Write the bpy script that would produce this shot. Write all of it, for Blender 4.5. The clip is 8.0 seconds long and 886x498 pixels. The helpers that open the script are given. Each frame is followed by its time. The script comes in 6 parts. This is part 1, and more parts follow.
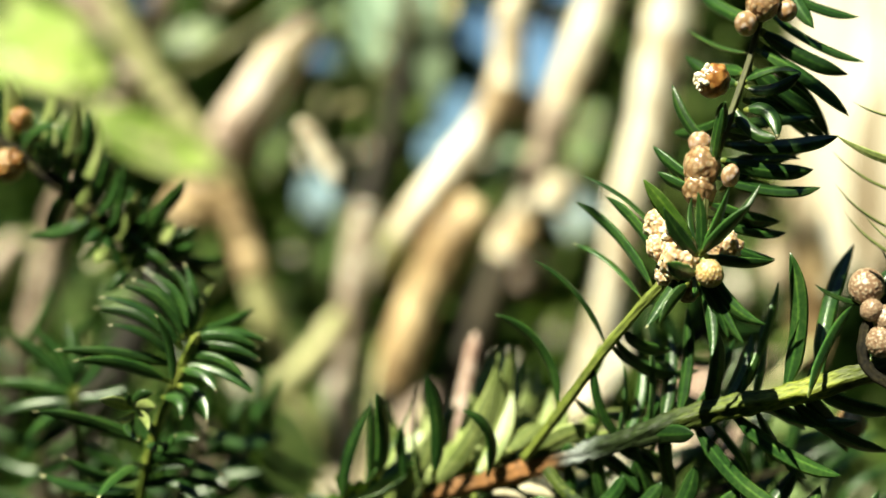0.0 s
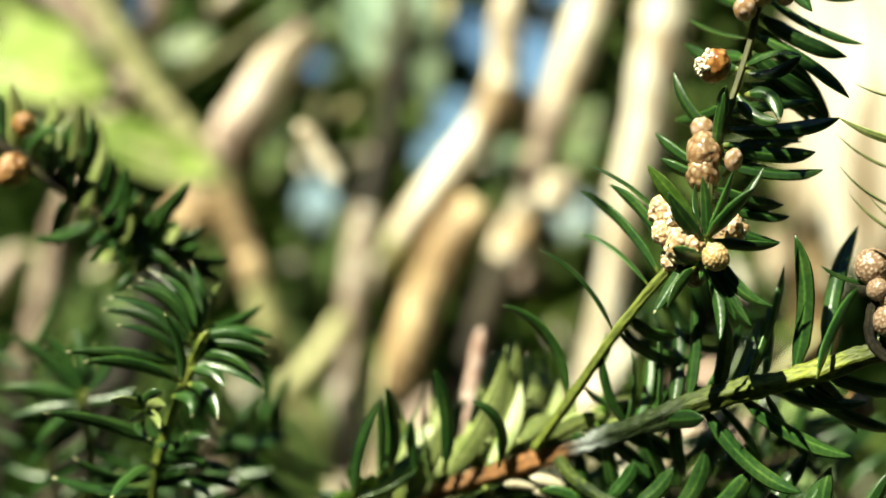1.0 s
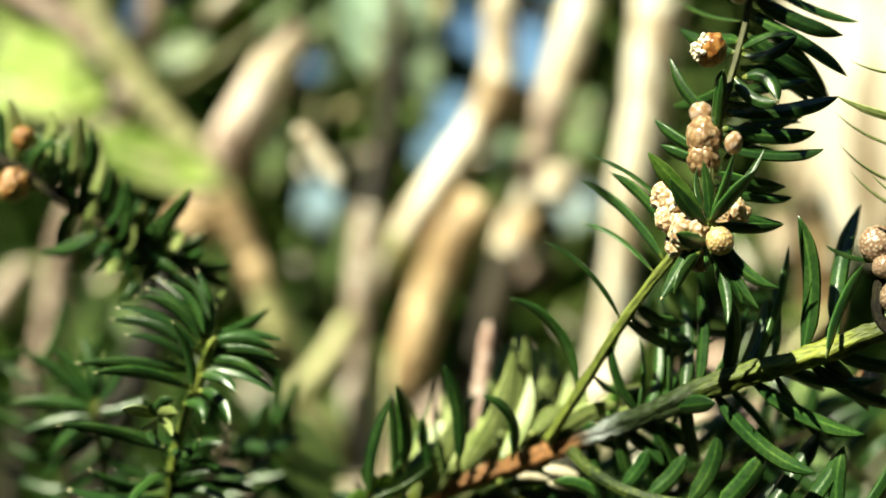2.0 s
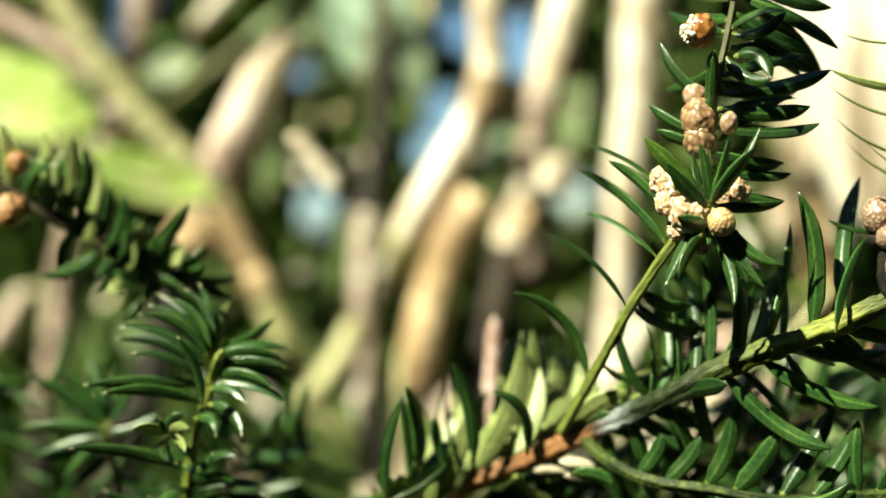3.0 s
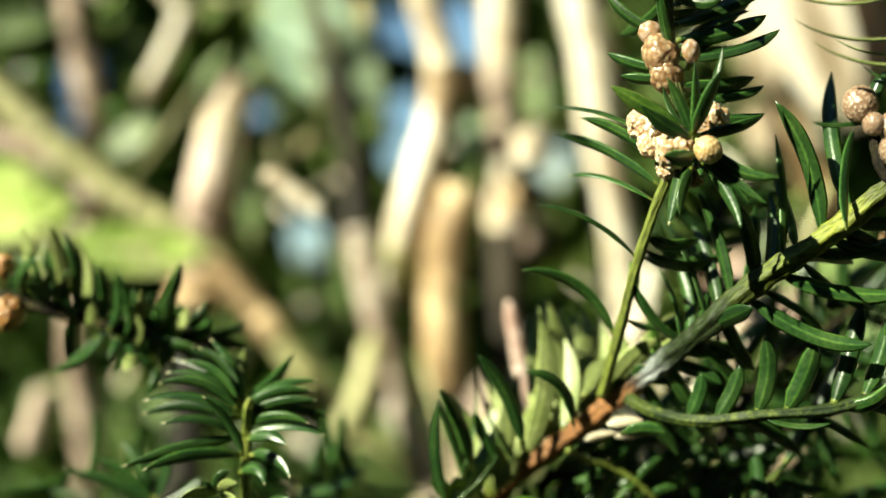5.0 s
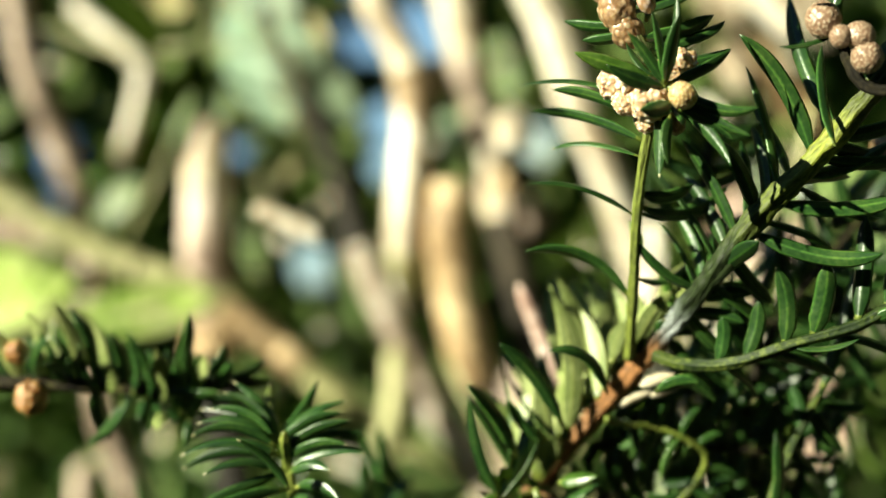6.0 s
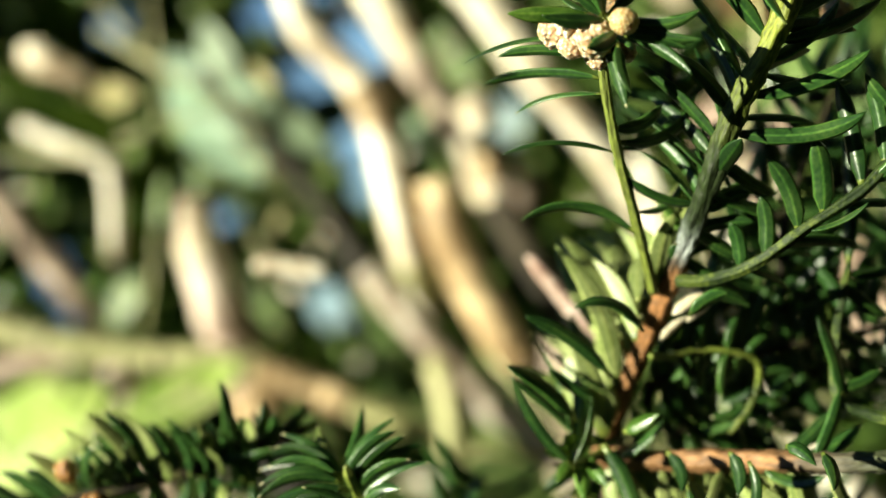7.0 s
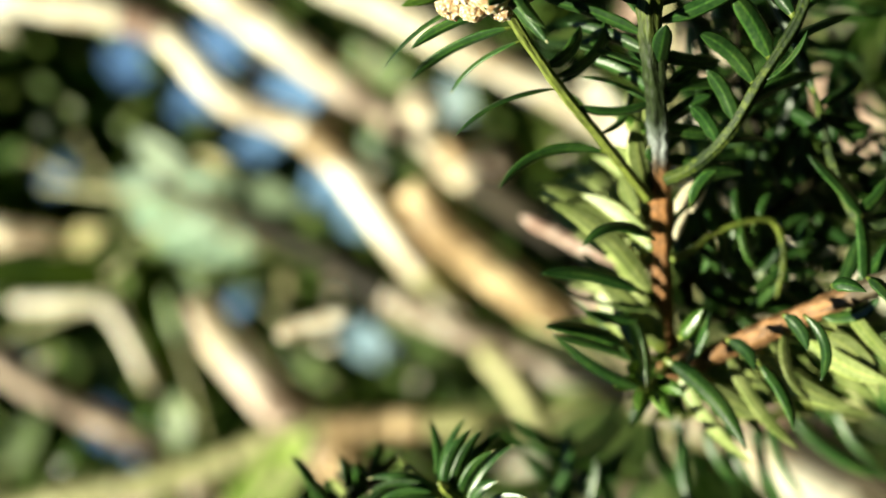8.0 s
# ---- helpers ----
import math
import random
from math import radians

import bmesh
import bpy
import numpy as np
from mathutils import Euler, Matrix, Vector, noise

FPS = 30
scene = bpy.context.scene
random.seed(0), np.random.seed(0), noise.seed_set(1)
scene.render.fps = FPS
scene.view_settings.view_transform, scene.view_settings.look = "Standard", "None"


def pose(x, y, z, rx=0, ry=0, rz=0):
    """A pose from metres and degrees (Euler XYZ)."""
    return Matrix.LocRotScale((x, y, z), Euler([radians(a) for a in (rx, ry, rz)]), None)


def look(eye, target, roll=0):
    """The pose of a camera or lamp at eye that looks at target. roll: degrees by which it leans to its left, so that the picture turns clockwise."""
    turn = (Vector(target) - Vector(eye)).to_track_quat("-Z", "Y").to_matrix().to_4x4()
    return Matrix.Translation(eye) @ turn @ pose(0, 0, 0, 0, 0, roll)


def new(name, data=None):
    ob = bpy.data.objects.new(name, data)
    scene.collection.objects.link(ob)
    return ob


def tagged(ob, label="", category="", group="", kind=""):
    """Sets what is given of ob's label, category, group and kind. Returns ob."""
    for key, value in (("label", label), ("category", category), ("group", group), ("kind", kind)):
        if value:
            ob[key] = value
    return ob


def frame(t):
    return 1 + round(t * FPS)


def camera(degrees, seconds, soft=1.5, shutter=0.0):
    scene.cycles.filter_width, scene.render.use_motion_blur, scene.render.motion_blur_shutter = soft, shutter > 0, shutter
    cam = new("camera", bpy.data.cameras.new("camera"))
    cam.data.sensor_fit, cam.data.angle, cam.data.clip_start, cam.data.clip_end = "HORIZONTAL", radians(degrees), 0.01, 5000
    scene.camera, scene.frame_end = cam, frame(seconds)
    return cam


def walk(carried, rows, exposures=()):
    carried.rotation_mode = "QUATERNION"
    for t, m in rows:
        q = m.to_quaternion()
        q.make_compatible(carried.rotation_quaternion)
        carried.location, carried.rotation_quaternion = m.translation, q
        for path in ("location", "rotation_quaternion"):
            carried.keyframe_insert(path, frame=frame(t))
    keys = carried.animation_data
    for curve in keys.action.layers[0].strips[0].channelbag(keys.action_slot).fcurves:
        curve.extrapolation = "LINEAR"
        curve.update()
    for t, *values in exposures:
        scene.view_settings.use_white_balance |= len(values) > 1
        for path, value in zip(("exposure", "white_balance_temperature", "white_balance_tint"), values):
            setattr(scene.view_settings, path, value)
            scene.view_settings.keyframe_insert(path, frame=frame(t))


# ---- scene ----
from mathutils.kdtree import KDTree

# A close walk-by of yew twigs in the sun, with dry canes and a hedge behind them.
# Places are given in millimetres from ORIGIN: x to the right, y away, z up.
ORIGIN = Vector((0, 0, 1.2))

# ---------------------------------------------------------------- camera
cam = camera(43.0, 8.0)
cam.data.dof.use_dof = True
cam.data.dof.focus_distance = 0.166
cam.data.dof.aperture_fstop = 6.8
PATH = [
    (0, (0.00001, 0.00000, 1.20001), (0.00055, 1.00000, 1.20054), 0.00),
    (0.5, (-0.00117, -0.00073, 1.19794), (0.00225, 0.99923, 1.20603), -0.42),
    (1, (-0.00131, -0.00065, 1.19774), (0.00119, 0.99933, 1.20399), -1.42),
    (1.5, (-0.00132, -0.00079, 1.19763), (-0.00073, 0.99920, 1.20180), -2.58),
    (3, (-0.00146, -0.00014, 1.19760), (-0.00345, 0.99985, 1.19995), -7.48),
    (3.5, (-0.00169, 0.00042, 1.19764), (-0.00289, 1.00042, 1.19995), -10.01),
    (4, (-0.00139, 0.00050, 1.19686), (-0.00466, 1.00048, 1.20231), -13.06),
    (4.5, (-0.00217, 0.00127, 1.19723), (-0.00255, 1.00127, 1.20057), -17.06),
    (6, (-0.00160, 0.00190, 1.19660), (-0.00406, 1.00189, 1.19911), -33.18),
    (6.5, (-0.00150, 0.00240, 1.19560), (-0.00694, 1.00236, 1.20222), -41.26),
    (7, (-0.00160, 0.00280, 1.19470), (-0.00774, 1.00274, 1.20364), -50.75),
    (7.5, (-0.00150, 0.00230, 1.19390), (-0.00973, 1.00219, 1.20643), -61.89),
    (8, (-0.00090, 0.00180, 1.19320), (-0.01290, 1.00164, 1.20672), -74.75),
]
walk(cam, [(t, look(eye, target, roll)) for t, eye, target, roll in PATH], [(0, 1.5, 7250, -6), (8, 1.5, 7250, -6)])

# ---------------------------------------------------------------- light
SUN_WAY = Vector((-0.45, -0.42, 0.79)).normalized()
world = bpy.data.worlds.new("world")
scene.world = world
world.use_nodes = True
sky = world.node_tree.nodes.new("ShaderNodeTexSky")
sky.sky_type = "NISHITA"
sky.sun_disc = False
sky.air_density, sky.dust_density, sky.ozone_density = 1.0, 0.0, 6.0
sky.sun_elevation = math.asin(SUN_WAY.z)
sky.sun_rotation = math.atan2(SUN_WAY.x, SUN_WAY.y)
world.node_tree.links.new(sky.outputs[0], world.node_tree.nodes["Background"].inputs[0])
world.node_tree.nodes["Background"].inputs[1].default_value = 0.05
sun_data = bpy.data.lights.new("sun", "SUN")
sun_data.energy, sun_data.angle, sun_data.color = 5.0, radians(0.53), (1.0, 0.94, 0.84)
sun = new("sun", sun_data)
sun.matrix_world = look((0, 0, 4), Vector((0, 0, 4)) - SUN_WAY)


# ---------------------------------------------------------------- materials
def ramp_of(nodes, stops):
    ramp = nodes.new("ShaderNodeValToRGB")
    while len(ramp.color_ramp.elements) < len(stops):
        ramp.color_ramp.elements.new(0.5)
    for element, (place, colour) in zip(ramp.color_ramp.elements, stops):
        element.position, element.color = place, (*colour, 1)
    return ramp


def material(name, stops, scale, rough, bump=0.2, fine=6.0, thinness=0.0, stretch=(1, 1, 1), vary=0.25, coat=0.0, distance=0.0002, ribs=0.0, gloss=0.5):
    """Colours from two scales of noise over the object's own space, with relief, and some light let through for leaves."""
    m = bpy.data.materials.new(name)
    m.use_nodes = True
    nodes, links = m.node_tree.nodes, m.node_tree.links
    shader = nodes["Principled BSDF"]
    coords, mapping = nodes.new("ShaderNodeTexCoord"), nodes.new("ShaderNodeMapping")
    mapping.inputs["Scale"].default_value = stretch
    links.new(coords.outputs["Object"], mapping.inputs[0])
    broad, grain = nodes.new("ShaderNodeTexNoise"), nodes.new("ShaderNodeTexNoise")
    for node, size in ((broad, scale), (grain, scale * fine)):
        node.inputs["Scale"].default_value = size
        node.inputs["Detail"].default_value = 4
        links.new(mapping.outputs[0], node.inputs["Vector"])
    blend = nodes.new("ShaderNodeMath")
    blend.operation = "MULTIPLY_ADD"
    links.new(grain.outputs["Fac"], blend.inputs[0])
    blend.inputs[1].default_value = 0.45
    half = nodes.new("ShaderNodeMath")
    half.operation = "MULTIPLY"
    half.inputs[1].default_value = 0.58
    links.new(broad.outputs["Fac"], half.inputs[0])
    links.new(half.outputs[0], blend.inputs[2])
    ramp = ramp_of(nodes, [(0.51 + (at - 0.5) * 0.55, colour) for at, colour in stops])
    links.new(blend.outputs[0], ramp.inputs[0])
    info, tint = nodes.new("ShaderNodeObjectInfo"), nodes.new("ShaderNodeHueSaturation")
    span = nodes.new("ShaderNodeMapRange")
    span.inputs["To Min"].default_value, span.inputs["To Max"].default_value = 1 - vary, 1 + vary
    links.new(info.outputs["Random"], span.inputs["Value"])
    links.new(span.outputs[0], tint.inputs["Value"])
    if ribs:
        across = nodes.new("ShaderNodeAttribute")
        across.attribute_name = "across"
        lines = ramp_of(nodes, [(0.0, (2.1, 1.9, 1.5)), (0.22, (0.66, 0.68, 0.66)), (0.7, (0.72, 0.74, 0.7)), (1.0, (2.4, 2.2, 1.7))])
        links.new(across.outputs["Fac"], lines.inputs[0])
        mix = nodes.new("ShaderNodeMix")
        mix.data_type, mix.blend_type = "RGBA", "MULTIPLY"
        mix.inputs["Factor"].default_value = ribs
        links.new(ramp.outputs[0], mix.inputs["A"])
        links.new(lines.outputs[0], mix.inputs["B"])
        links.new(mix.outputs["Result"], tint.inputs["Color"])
    else:
        links.new(ramp.outputs[0], tint.inputs["Color"])
    shader.inputs["Specular IOR Level"].default_value = gloss
    links.new(tint.outputs[0], shader.inputs["Base Color"])
    shader.inputs["Roughness"].default_value = rough
    shader.inputs["Coat Weight"].default_value = coat
    shader.inputs["Coat Roughness"].default_value = 0.22
    relief = nodes.new("ShaderNodeBump")
    relief.inputs["Strength"].default_value, relief.inputs["Distance"].default_value = bump, distance
    links.new(grain.outputs["Fac"], relief.inputs["Height"])
    links.new(relief.outputs[0], shader.inputs["Normal"])
    if thinness:
        thin, mix = nodes.new("ShaderNodeBsdfTranslucent"), nodes.new("ShaderNodeMixShader")
        links.new(tint.outputs[0], thin.inputs["Color"])
        mix.inputs[0].default_value = thinness
        links.new(shader.outputs[0], mix.inputs[1])
        links.new(thin.outputs[0], mix.inputs[2])
        links.new(mix.outputs[0], nodes["Material Output"].inputs["Surface"])
    return m


def grown(name, attribute, stops, scale, rough, jitter, bump=0.5, distance=0.0002, worn=1.0, flow=False, gloss=0.5, waxy=0.0):
    """Colours that follow a value grown with the mesh (the age of bark, the height of a scale), broken up by noise."""
    m = bpy.data.materials.new(name)
    m.use_nodes = True
    nodes, links = m.node_tree.nodes, m.node_tree.links
    shader = nodes["Principled BSDF"]
    value = nodes.new("ShaderNodeAttribute")
    value.attribute_name = attribute
    coords = nodes.new("ShaderNodeTexCoord").outputs["Object"]
    if flow:
        lengthwise = nodes.new("ShaderNodeAttribute")
        lengthwise.attribute_name = "flow"
        coords = lengthwise.outputs["Vector"]
    broad, grain = nodes.new("ShaderNodeTexNoise"), nodes.new("ShaderNodeTexNoise")
    for node, size in ((broad, scale), (grain, scale * 5)):
        node.inputs["Scale"].default_value, node.inputs["Detail"].default_value = size, 5
        links.new(coords, node.inputs["Vector"])
    shift = nodes.new("ShaderNodeMath")
    shift.operation = "MULTIPLY_ADD"
    links.new(broad.outputs["Fac"], shift.inputs[0])
    shift.inputs[1].default_value, shift.inputs[2].default_value = jitter, -0.5 * jitter
    total = nodes.new("ShaderNodeMath")
    links.new(value.outputs["Fac"], total.inputs[0])
    links.new(shift.outputs[0], total.inputs[1])
    ramp = ramp_of(nodes, stops)
    links.new(total.outputs[0], ramp.inputs[0])
    wear = ramp_of(nodes, [(0.3, (0.35, 0.35, 0.35)), (0.5, (0.85, 0.85, 0.85)), (0.7, (1.35, 1.35, 1.35))])
    links.new(grain.outputs["Fac"], wear.inputs[0])
    mix = nodes.new("ShaderNodeMix")
    mix.data_type, mix.blend_type = "RGBA", "MULTIPLY"
    mix.inputs["Factor"].default_value = worn
    links.new(ramp.outputs[0], mix.inputs["A"])
    links.new(wear.outputs[0], mix.inputs["B"])
    links.new(mix.outputs["Result"], shader.inputs["Base Color"])
    shader.inputs["Roughness"].default_value = rough
    shader.inputs["Specular IOR Level"].default_value = gloss
    shader.inputs["Subsurface Weight"].default_value = waxy
    shader.inputs["Subsurface Radius"].default_value = (1.0, 0.55, 0.25)
    shader.inputs["Subsurface Scale"].default_value = 0.0007
    relief = nodes.new("ShaderNodeBump")
    relief.inputs["Strength"].default_value, relief.inputs["Distance"].default_value = bump, distance
    links.new(grain.outputs["Fac"], relief.inputs["Height"])
    links.new(relief.outputs[0], shader.inputs["Normal"])
    return m


# the dark green from 0.46 to 0.56 is deepened with painted shade
BARK_BRANCH = grown("bark_branch", "age", [(0.0, (0.2, 0.095, 0.035)), (0.3, (0.28, 0.13, 0.05)), (0.34, (0.07, 0.045, 0.025)), (0.37, (0.3, 0.33, 0.32)), (0.42, (0.1, 0.12, 0.1)), (0.46, (0.016, 0.026, 0.008)), (0.56, (0.022, 0.036, 0.009)), (0.64, (0.11, 0.14, 0.02)), (0.72, (0.24, 0.275, 0.04)), (0.8, (0.08, 0.1, 0.018)), (0.9, (0.03, 0.04, 0.01))], 420, 0.55, 0.12, 0.8, 0.0004, 1.0, flow=True, gloss=0.3)
BARK_OLD = grown("bark_old", "age", [(0.0, (0.22, 0.11, 0.045)), (0.5, (0.3, 0.15, 0.06)), (0.58, (0.08, 0.055, 0.03)), (0.66, (0.1, 0.085, 0.055)), (0.74, (0.05, 0.06, 0.025)), (1.0, (0.1, 0.13, 0.03))], 260, 0.65, 0.14, 0.9, 0.0004, flow=True)
STEM_SHOOT = grown("stem_shoot", "age", [(0.0, (0.14, 0.175, 0.024)), (0.3, (0.14, 0.175, 0.026)), (0.42, (0.085, 0.1, 0.018)), (0.52, (0.06, 0.068, 0.014)), (1.0, (0.075, 0.07, 0.018))], 420, 0.7, 0.16, 0.6, 0.0003, 0.8, flow=True)
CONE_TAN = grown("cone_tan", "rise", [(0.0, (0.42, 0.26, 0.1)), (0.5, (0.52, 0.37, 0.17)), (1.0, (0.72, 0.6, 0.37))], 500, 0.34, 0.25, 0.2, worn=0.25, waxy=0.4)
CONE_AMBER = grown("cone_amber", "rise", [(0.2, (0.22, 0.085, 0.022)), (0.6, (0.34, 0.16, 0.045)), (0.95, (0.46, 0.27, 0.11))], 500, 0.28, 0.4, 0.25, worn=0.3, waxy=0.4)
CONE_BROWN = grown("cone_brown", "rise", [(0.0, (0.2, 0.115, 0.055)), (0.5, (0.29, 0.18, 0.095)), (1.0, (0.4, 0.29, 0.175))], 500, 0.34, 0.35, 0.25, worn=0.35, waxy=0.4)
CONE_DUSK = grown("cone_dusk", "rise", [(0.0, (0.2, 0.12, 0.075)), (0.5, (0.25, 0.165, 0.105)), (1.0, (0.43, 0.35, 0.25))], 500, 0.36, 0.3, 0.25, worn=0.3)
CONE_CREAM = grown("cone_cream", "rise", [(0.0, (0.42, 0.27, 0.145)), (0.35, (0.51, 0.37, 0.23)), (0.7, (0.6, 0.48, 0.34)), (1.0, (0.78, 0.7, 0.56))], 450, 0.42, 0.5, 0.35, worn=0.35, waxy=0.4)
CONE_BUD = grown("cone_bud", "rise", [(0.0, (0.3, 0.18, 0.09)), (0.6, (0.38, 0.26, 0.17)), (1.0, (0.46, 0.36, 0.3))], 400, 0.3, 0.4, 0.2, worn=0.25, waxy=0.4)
POLLEN_SAC = material("pollen_sac", [(0.3, (0.66, 0.56, 0.38)), (0.7, (0.85, 0.79, 0.64))], 900, 0.6, 0.3, 6)
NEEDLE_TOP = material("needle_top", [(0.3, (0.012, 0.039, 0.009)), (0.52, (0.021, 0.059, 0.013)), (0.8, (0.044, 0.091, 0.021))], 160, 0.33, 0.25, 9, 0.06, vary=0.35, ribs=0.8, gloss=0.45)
NEEDLE_UNDER = material("needle_under", [(0.3, (0.2, 0.27, 0.075)), (0.7, (0.37, 0.43, 0.175))], 160, 0.36, 0.25, 9, 0.32, ribs=0.35, gloss=0.35)
# for fresh needles, and as painted sunlight on the rosette's brightest needle
NEEDLE_YOUNG_LIT = material("needle_young_lit", [(0.3, (0.032, 0.082, 0.011)), (0.52, (0.058, 0.125, 0.019)), (0.8, (0.11, 0.19, 0.038))], 160, 0.31, 0.25, 9, 0.15, vary=0.2, ribs=0.6, gloss=0.45)
NEEDLE_TIP = material("needle_tip", [(0.3, (0.22, 0.22, 0.1)), (0.7, (0.38, 0.36, 0.21))], 160, 0.4, 0.25, 9)
NEEDLE_DRY = material("needle_dry", [(0.3, (0.45, 0.38, 0.25)), (0.7, (0.68, 0.62, 0.46))], 160, 0.5, 0.25, 9, 0.2)
# dark bark, taken near black to hold the shade over the left branch
BARK_DARK = material("bark_dark", [(0.3, (0.006, 0.005, 0.003)), (0.6, (0.02, 0.016, 0.007)), (0.8, (0.07, 0.07, 0.02))], 300, 0.85, 0.8, 6, gloss=0.2)
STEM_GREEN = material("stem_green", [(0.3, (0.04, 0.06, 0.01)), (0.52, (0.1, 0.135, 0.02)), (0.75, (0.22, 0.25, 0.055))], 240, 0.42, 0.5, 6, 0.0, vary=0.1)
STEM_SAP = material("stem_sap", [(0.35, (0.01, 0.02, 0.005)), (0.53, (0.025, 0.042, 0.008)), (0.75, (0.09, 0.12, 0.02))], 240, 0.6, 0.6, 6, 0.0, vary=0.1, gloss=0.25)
CANE_TAN = material("cane_tan", [(0.392, (0.27, 0.188, 0.12)), (0.47, (0.62, 0.48, 0.31)), (0.548, (0.8, 0.71, 0.54)), (0.68, (0.86, 0.8, 0.66))], 64, 0.45, 0.3, 8, stretch=(1, 1, 0.5), distance=0.002)
CANE_PALE = material("cane_pale", [(0.38, (0.413, 0.307, 0.203)), (0.47, (0.76, 0.66, 0.48)), (0.572, (0.87, 0.81, 0.68))], 57, 0.45, 0.3, 8, stretch=(1, 1, 0.5), distance=0.002)
CANE_GREY = material("cane_grey", [(0.38, (0.06, 0.041, 0.03)), (0.5, (0.24, 0.17, 0.12)), (0.65, (0.5, 0.4, 0.32))], 49, 0.7, 0.4, 8, stretch=(1, 1, 0.5), distance=0.002)
# shade painted as near-black bark on the darker stretches of the canes
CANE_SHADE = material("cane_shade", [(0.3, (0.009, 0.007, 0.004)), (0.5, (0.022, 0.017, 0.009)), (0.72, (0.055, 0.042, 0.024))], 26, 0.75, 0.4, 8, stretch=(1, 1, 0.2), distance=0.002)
CANE_DUSK = material("cane_dusk", [(0.38, (0.291, 0.22, 0.166)), (0.5, (0.637, 0.512, 0.416)), (0.632, (0.8, 0.776, 0.666))], 49, 0.65, 0.4, 8, stretch=(1, 1, 0.5), distance=0.002)
CANE_ROSE = material("cane_rose", [(0.38, (0.24, 0.165, 0.128)), (0.5, (0.52, 0.39, 0.31)), (0.632, (0.74, 0.62, 0.52))], 49, 0.65, 0.4, 8, stretch=(1, 1, 0.5), distance=0.002)
CANE_PINK = material("cane_pink", [(0.3, (0.2, 0.11, 0.085)), (0.5, (0.38, 0.25, 0.2)), (0.7, (0.64, 0.53, 0.46))], 220, 0.7, 0.4, 8, distance=0.0005)
CANE_MOSS = material("cane_moss", [(0.3, (0.08, 0.1, 0.03)), (0.5, (0.2, 0.2, 0.07)), (0.75, (0.42, 0.4, 0.18))], 40, 0.6, 0.4, 8, stretch=(1, 1, 0.4), distance=0.002)
CANE_GOLD = material("cane_gold", [(0.392, (0.18, 0.112, 0.053)), (0.5, (0.41, 0.28, 0.145)), (0.632, (0.58, 0.44, 0.26))], 57, 0.5, 0.3, 8, stretch=(1, 1, 0.5), distance=0.002)
CANE_WORN = material("cane_worn", [(0.3, (0.24, 0.14, 0.1)), (0.5, (0.42, 0.3, 0.23)), (0.66, (0.6, 0.49, 0.4)), (0.8, (0.8, 0.72, 0.6))], 34, 0.6, 0.5, 8, stretch=(1, 1, 0.4), distance=0.002)
STRAW_LEAF = material("straw_leaf", [(0.38, (0.45, 0.352, 0.24)), (0.5, (0.78, 0.69, 0.53)), (0.62, (0.88, 0.82, 0.7))], 22, 0.5, 0.4, 8, 0.15, stretch=(1, 1, 0.12), distance=0.002)
CANE_OLIVE = material("cane_olive", [(0.38, (0.203, 0.203, 0.083)), (0.53, (0.42, 0.41, 0.19)), (0.65, (0.56, 0.53, 0.3))], 49, 0.5, 0.3, 8, stretch=(1, 1, 0.5), distance=0.002)
LEAF_LIME = material("leaf_lime", [(0.3, (0.2, 0.34, 0.04)), (0.5, (0.42, 0.55, 0.12)), (0.7, (0.68, 0.74, 0.34))], 42, 0.45, 0.3, 8, 0.3, distance=0.001)
LEAF_PALE = material("leaf_pale", [(0.3, (0.29, 0.44, 0.29)), (0.5, (0.45, 0.62, 0.46)), (0.7, (0.63, 0.77, 0.63))], 55, 0.5, 0.3, 8, 0.25, distance=0.001, gloss=0.3)
LEAF_FRESH = material("leaf_fresh", [(0.3, (0.3, 0.46, 0.12)), (0.7, (0.52, 0.66, 0.26))], 60, 0.35, 0.3, 8, 0.4, distance=0.001)
LEAF_DARK = material("leaf_dark", [(0.3, (0.025, 0.055, 0.003)), (0.7, (0.065, 0.11, 0.008))], 30, 0.5, 0.3, 8, 0.35, distance=0.001, gloss=0.15)
LEAF_SAGE = material("leaf_sage", [(0.3, (0.17, 0.26, 0.15)), (0.5, (0.28, 0.38, 0.24)), (0.7, (0.4, 0.5, 0.35))], 45, 0.5, 0.3, 8, 0.2, distance=0.001, gloss=0.3)
LEAF_MOSS = material("leaf_moss", [(0.3, (0.06, 0.11, 0.02)), (0.5, (0.12, 0.19, 0.05)), (0.7, (0.22, 0.3, 0.1))], 45, 0.45, 0.3, 8, 0.2, distance=0.001)
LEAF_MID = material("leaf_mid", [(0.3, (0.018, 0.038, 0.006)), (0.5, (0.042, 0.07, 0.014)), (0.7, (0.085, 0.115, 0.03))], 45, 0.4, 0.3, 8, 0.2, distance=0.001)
LEAF_STRAW = material("leaf_straw", [(0.3, (0.34, 0.3, 0.12)), (0.5, (0.5, 0.45, 0.2)), (0.7, (0.68, 0.62, 0.34))], 40, 0.5, 0.3, 8, 0.2, distance=0.001)
HEDGE_LEAF = material("hedge_leaf", [(0.3, (0.01, 0.026, 0.004)), (0.5, (0.024, 0.062, 0.009)), (0.75, (0.11, 0.18, 0.024))], 9, 0.5, 0.2, 8, 0.15, distance=0.002, gloss=0.15)
SPRIG_LEAF = material("sprig_leaf", [(0.3, (0.05, 0.11, 0.02)), (0.5, (0.12, 0.2, 0.05)), (0.75, (0.28, 0.34, 0.12))], 25, 0.33, 0.2, 8, 0.2, distance=0.001)
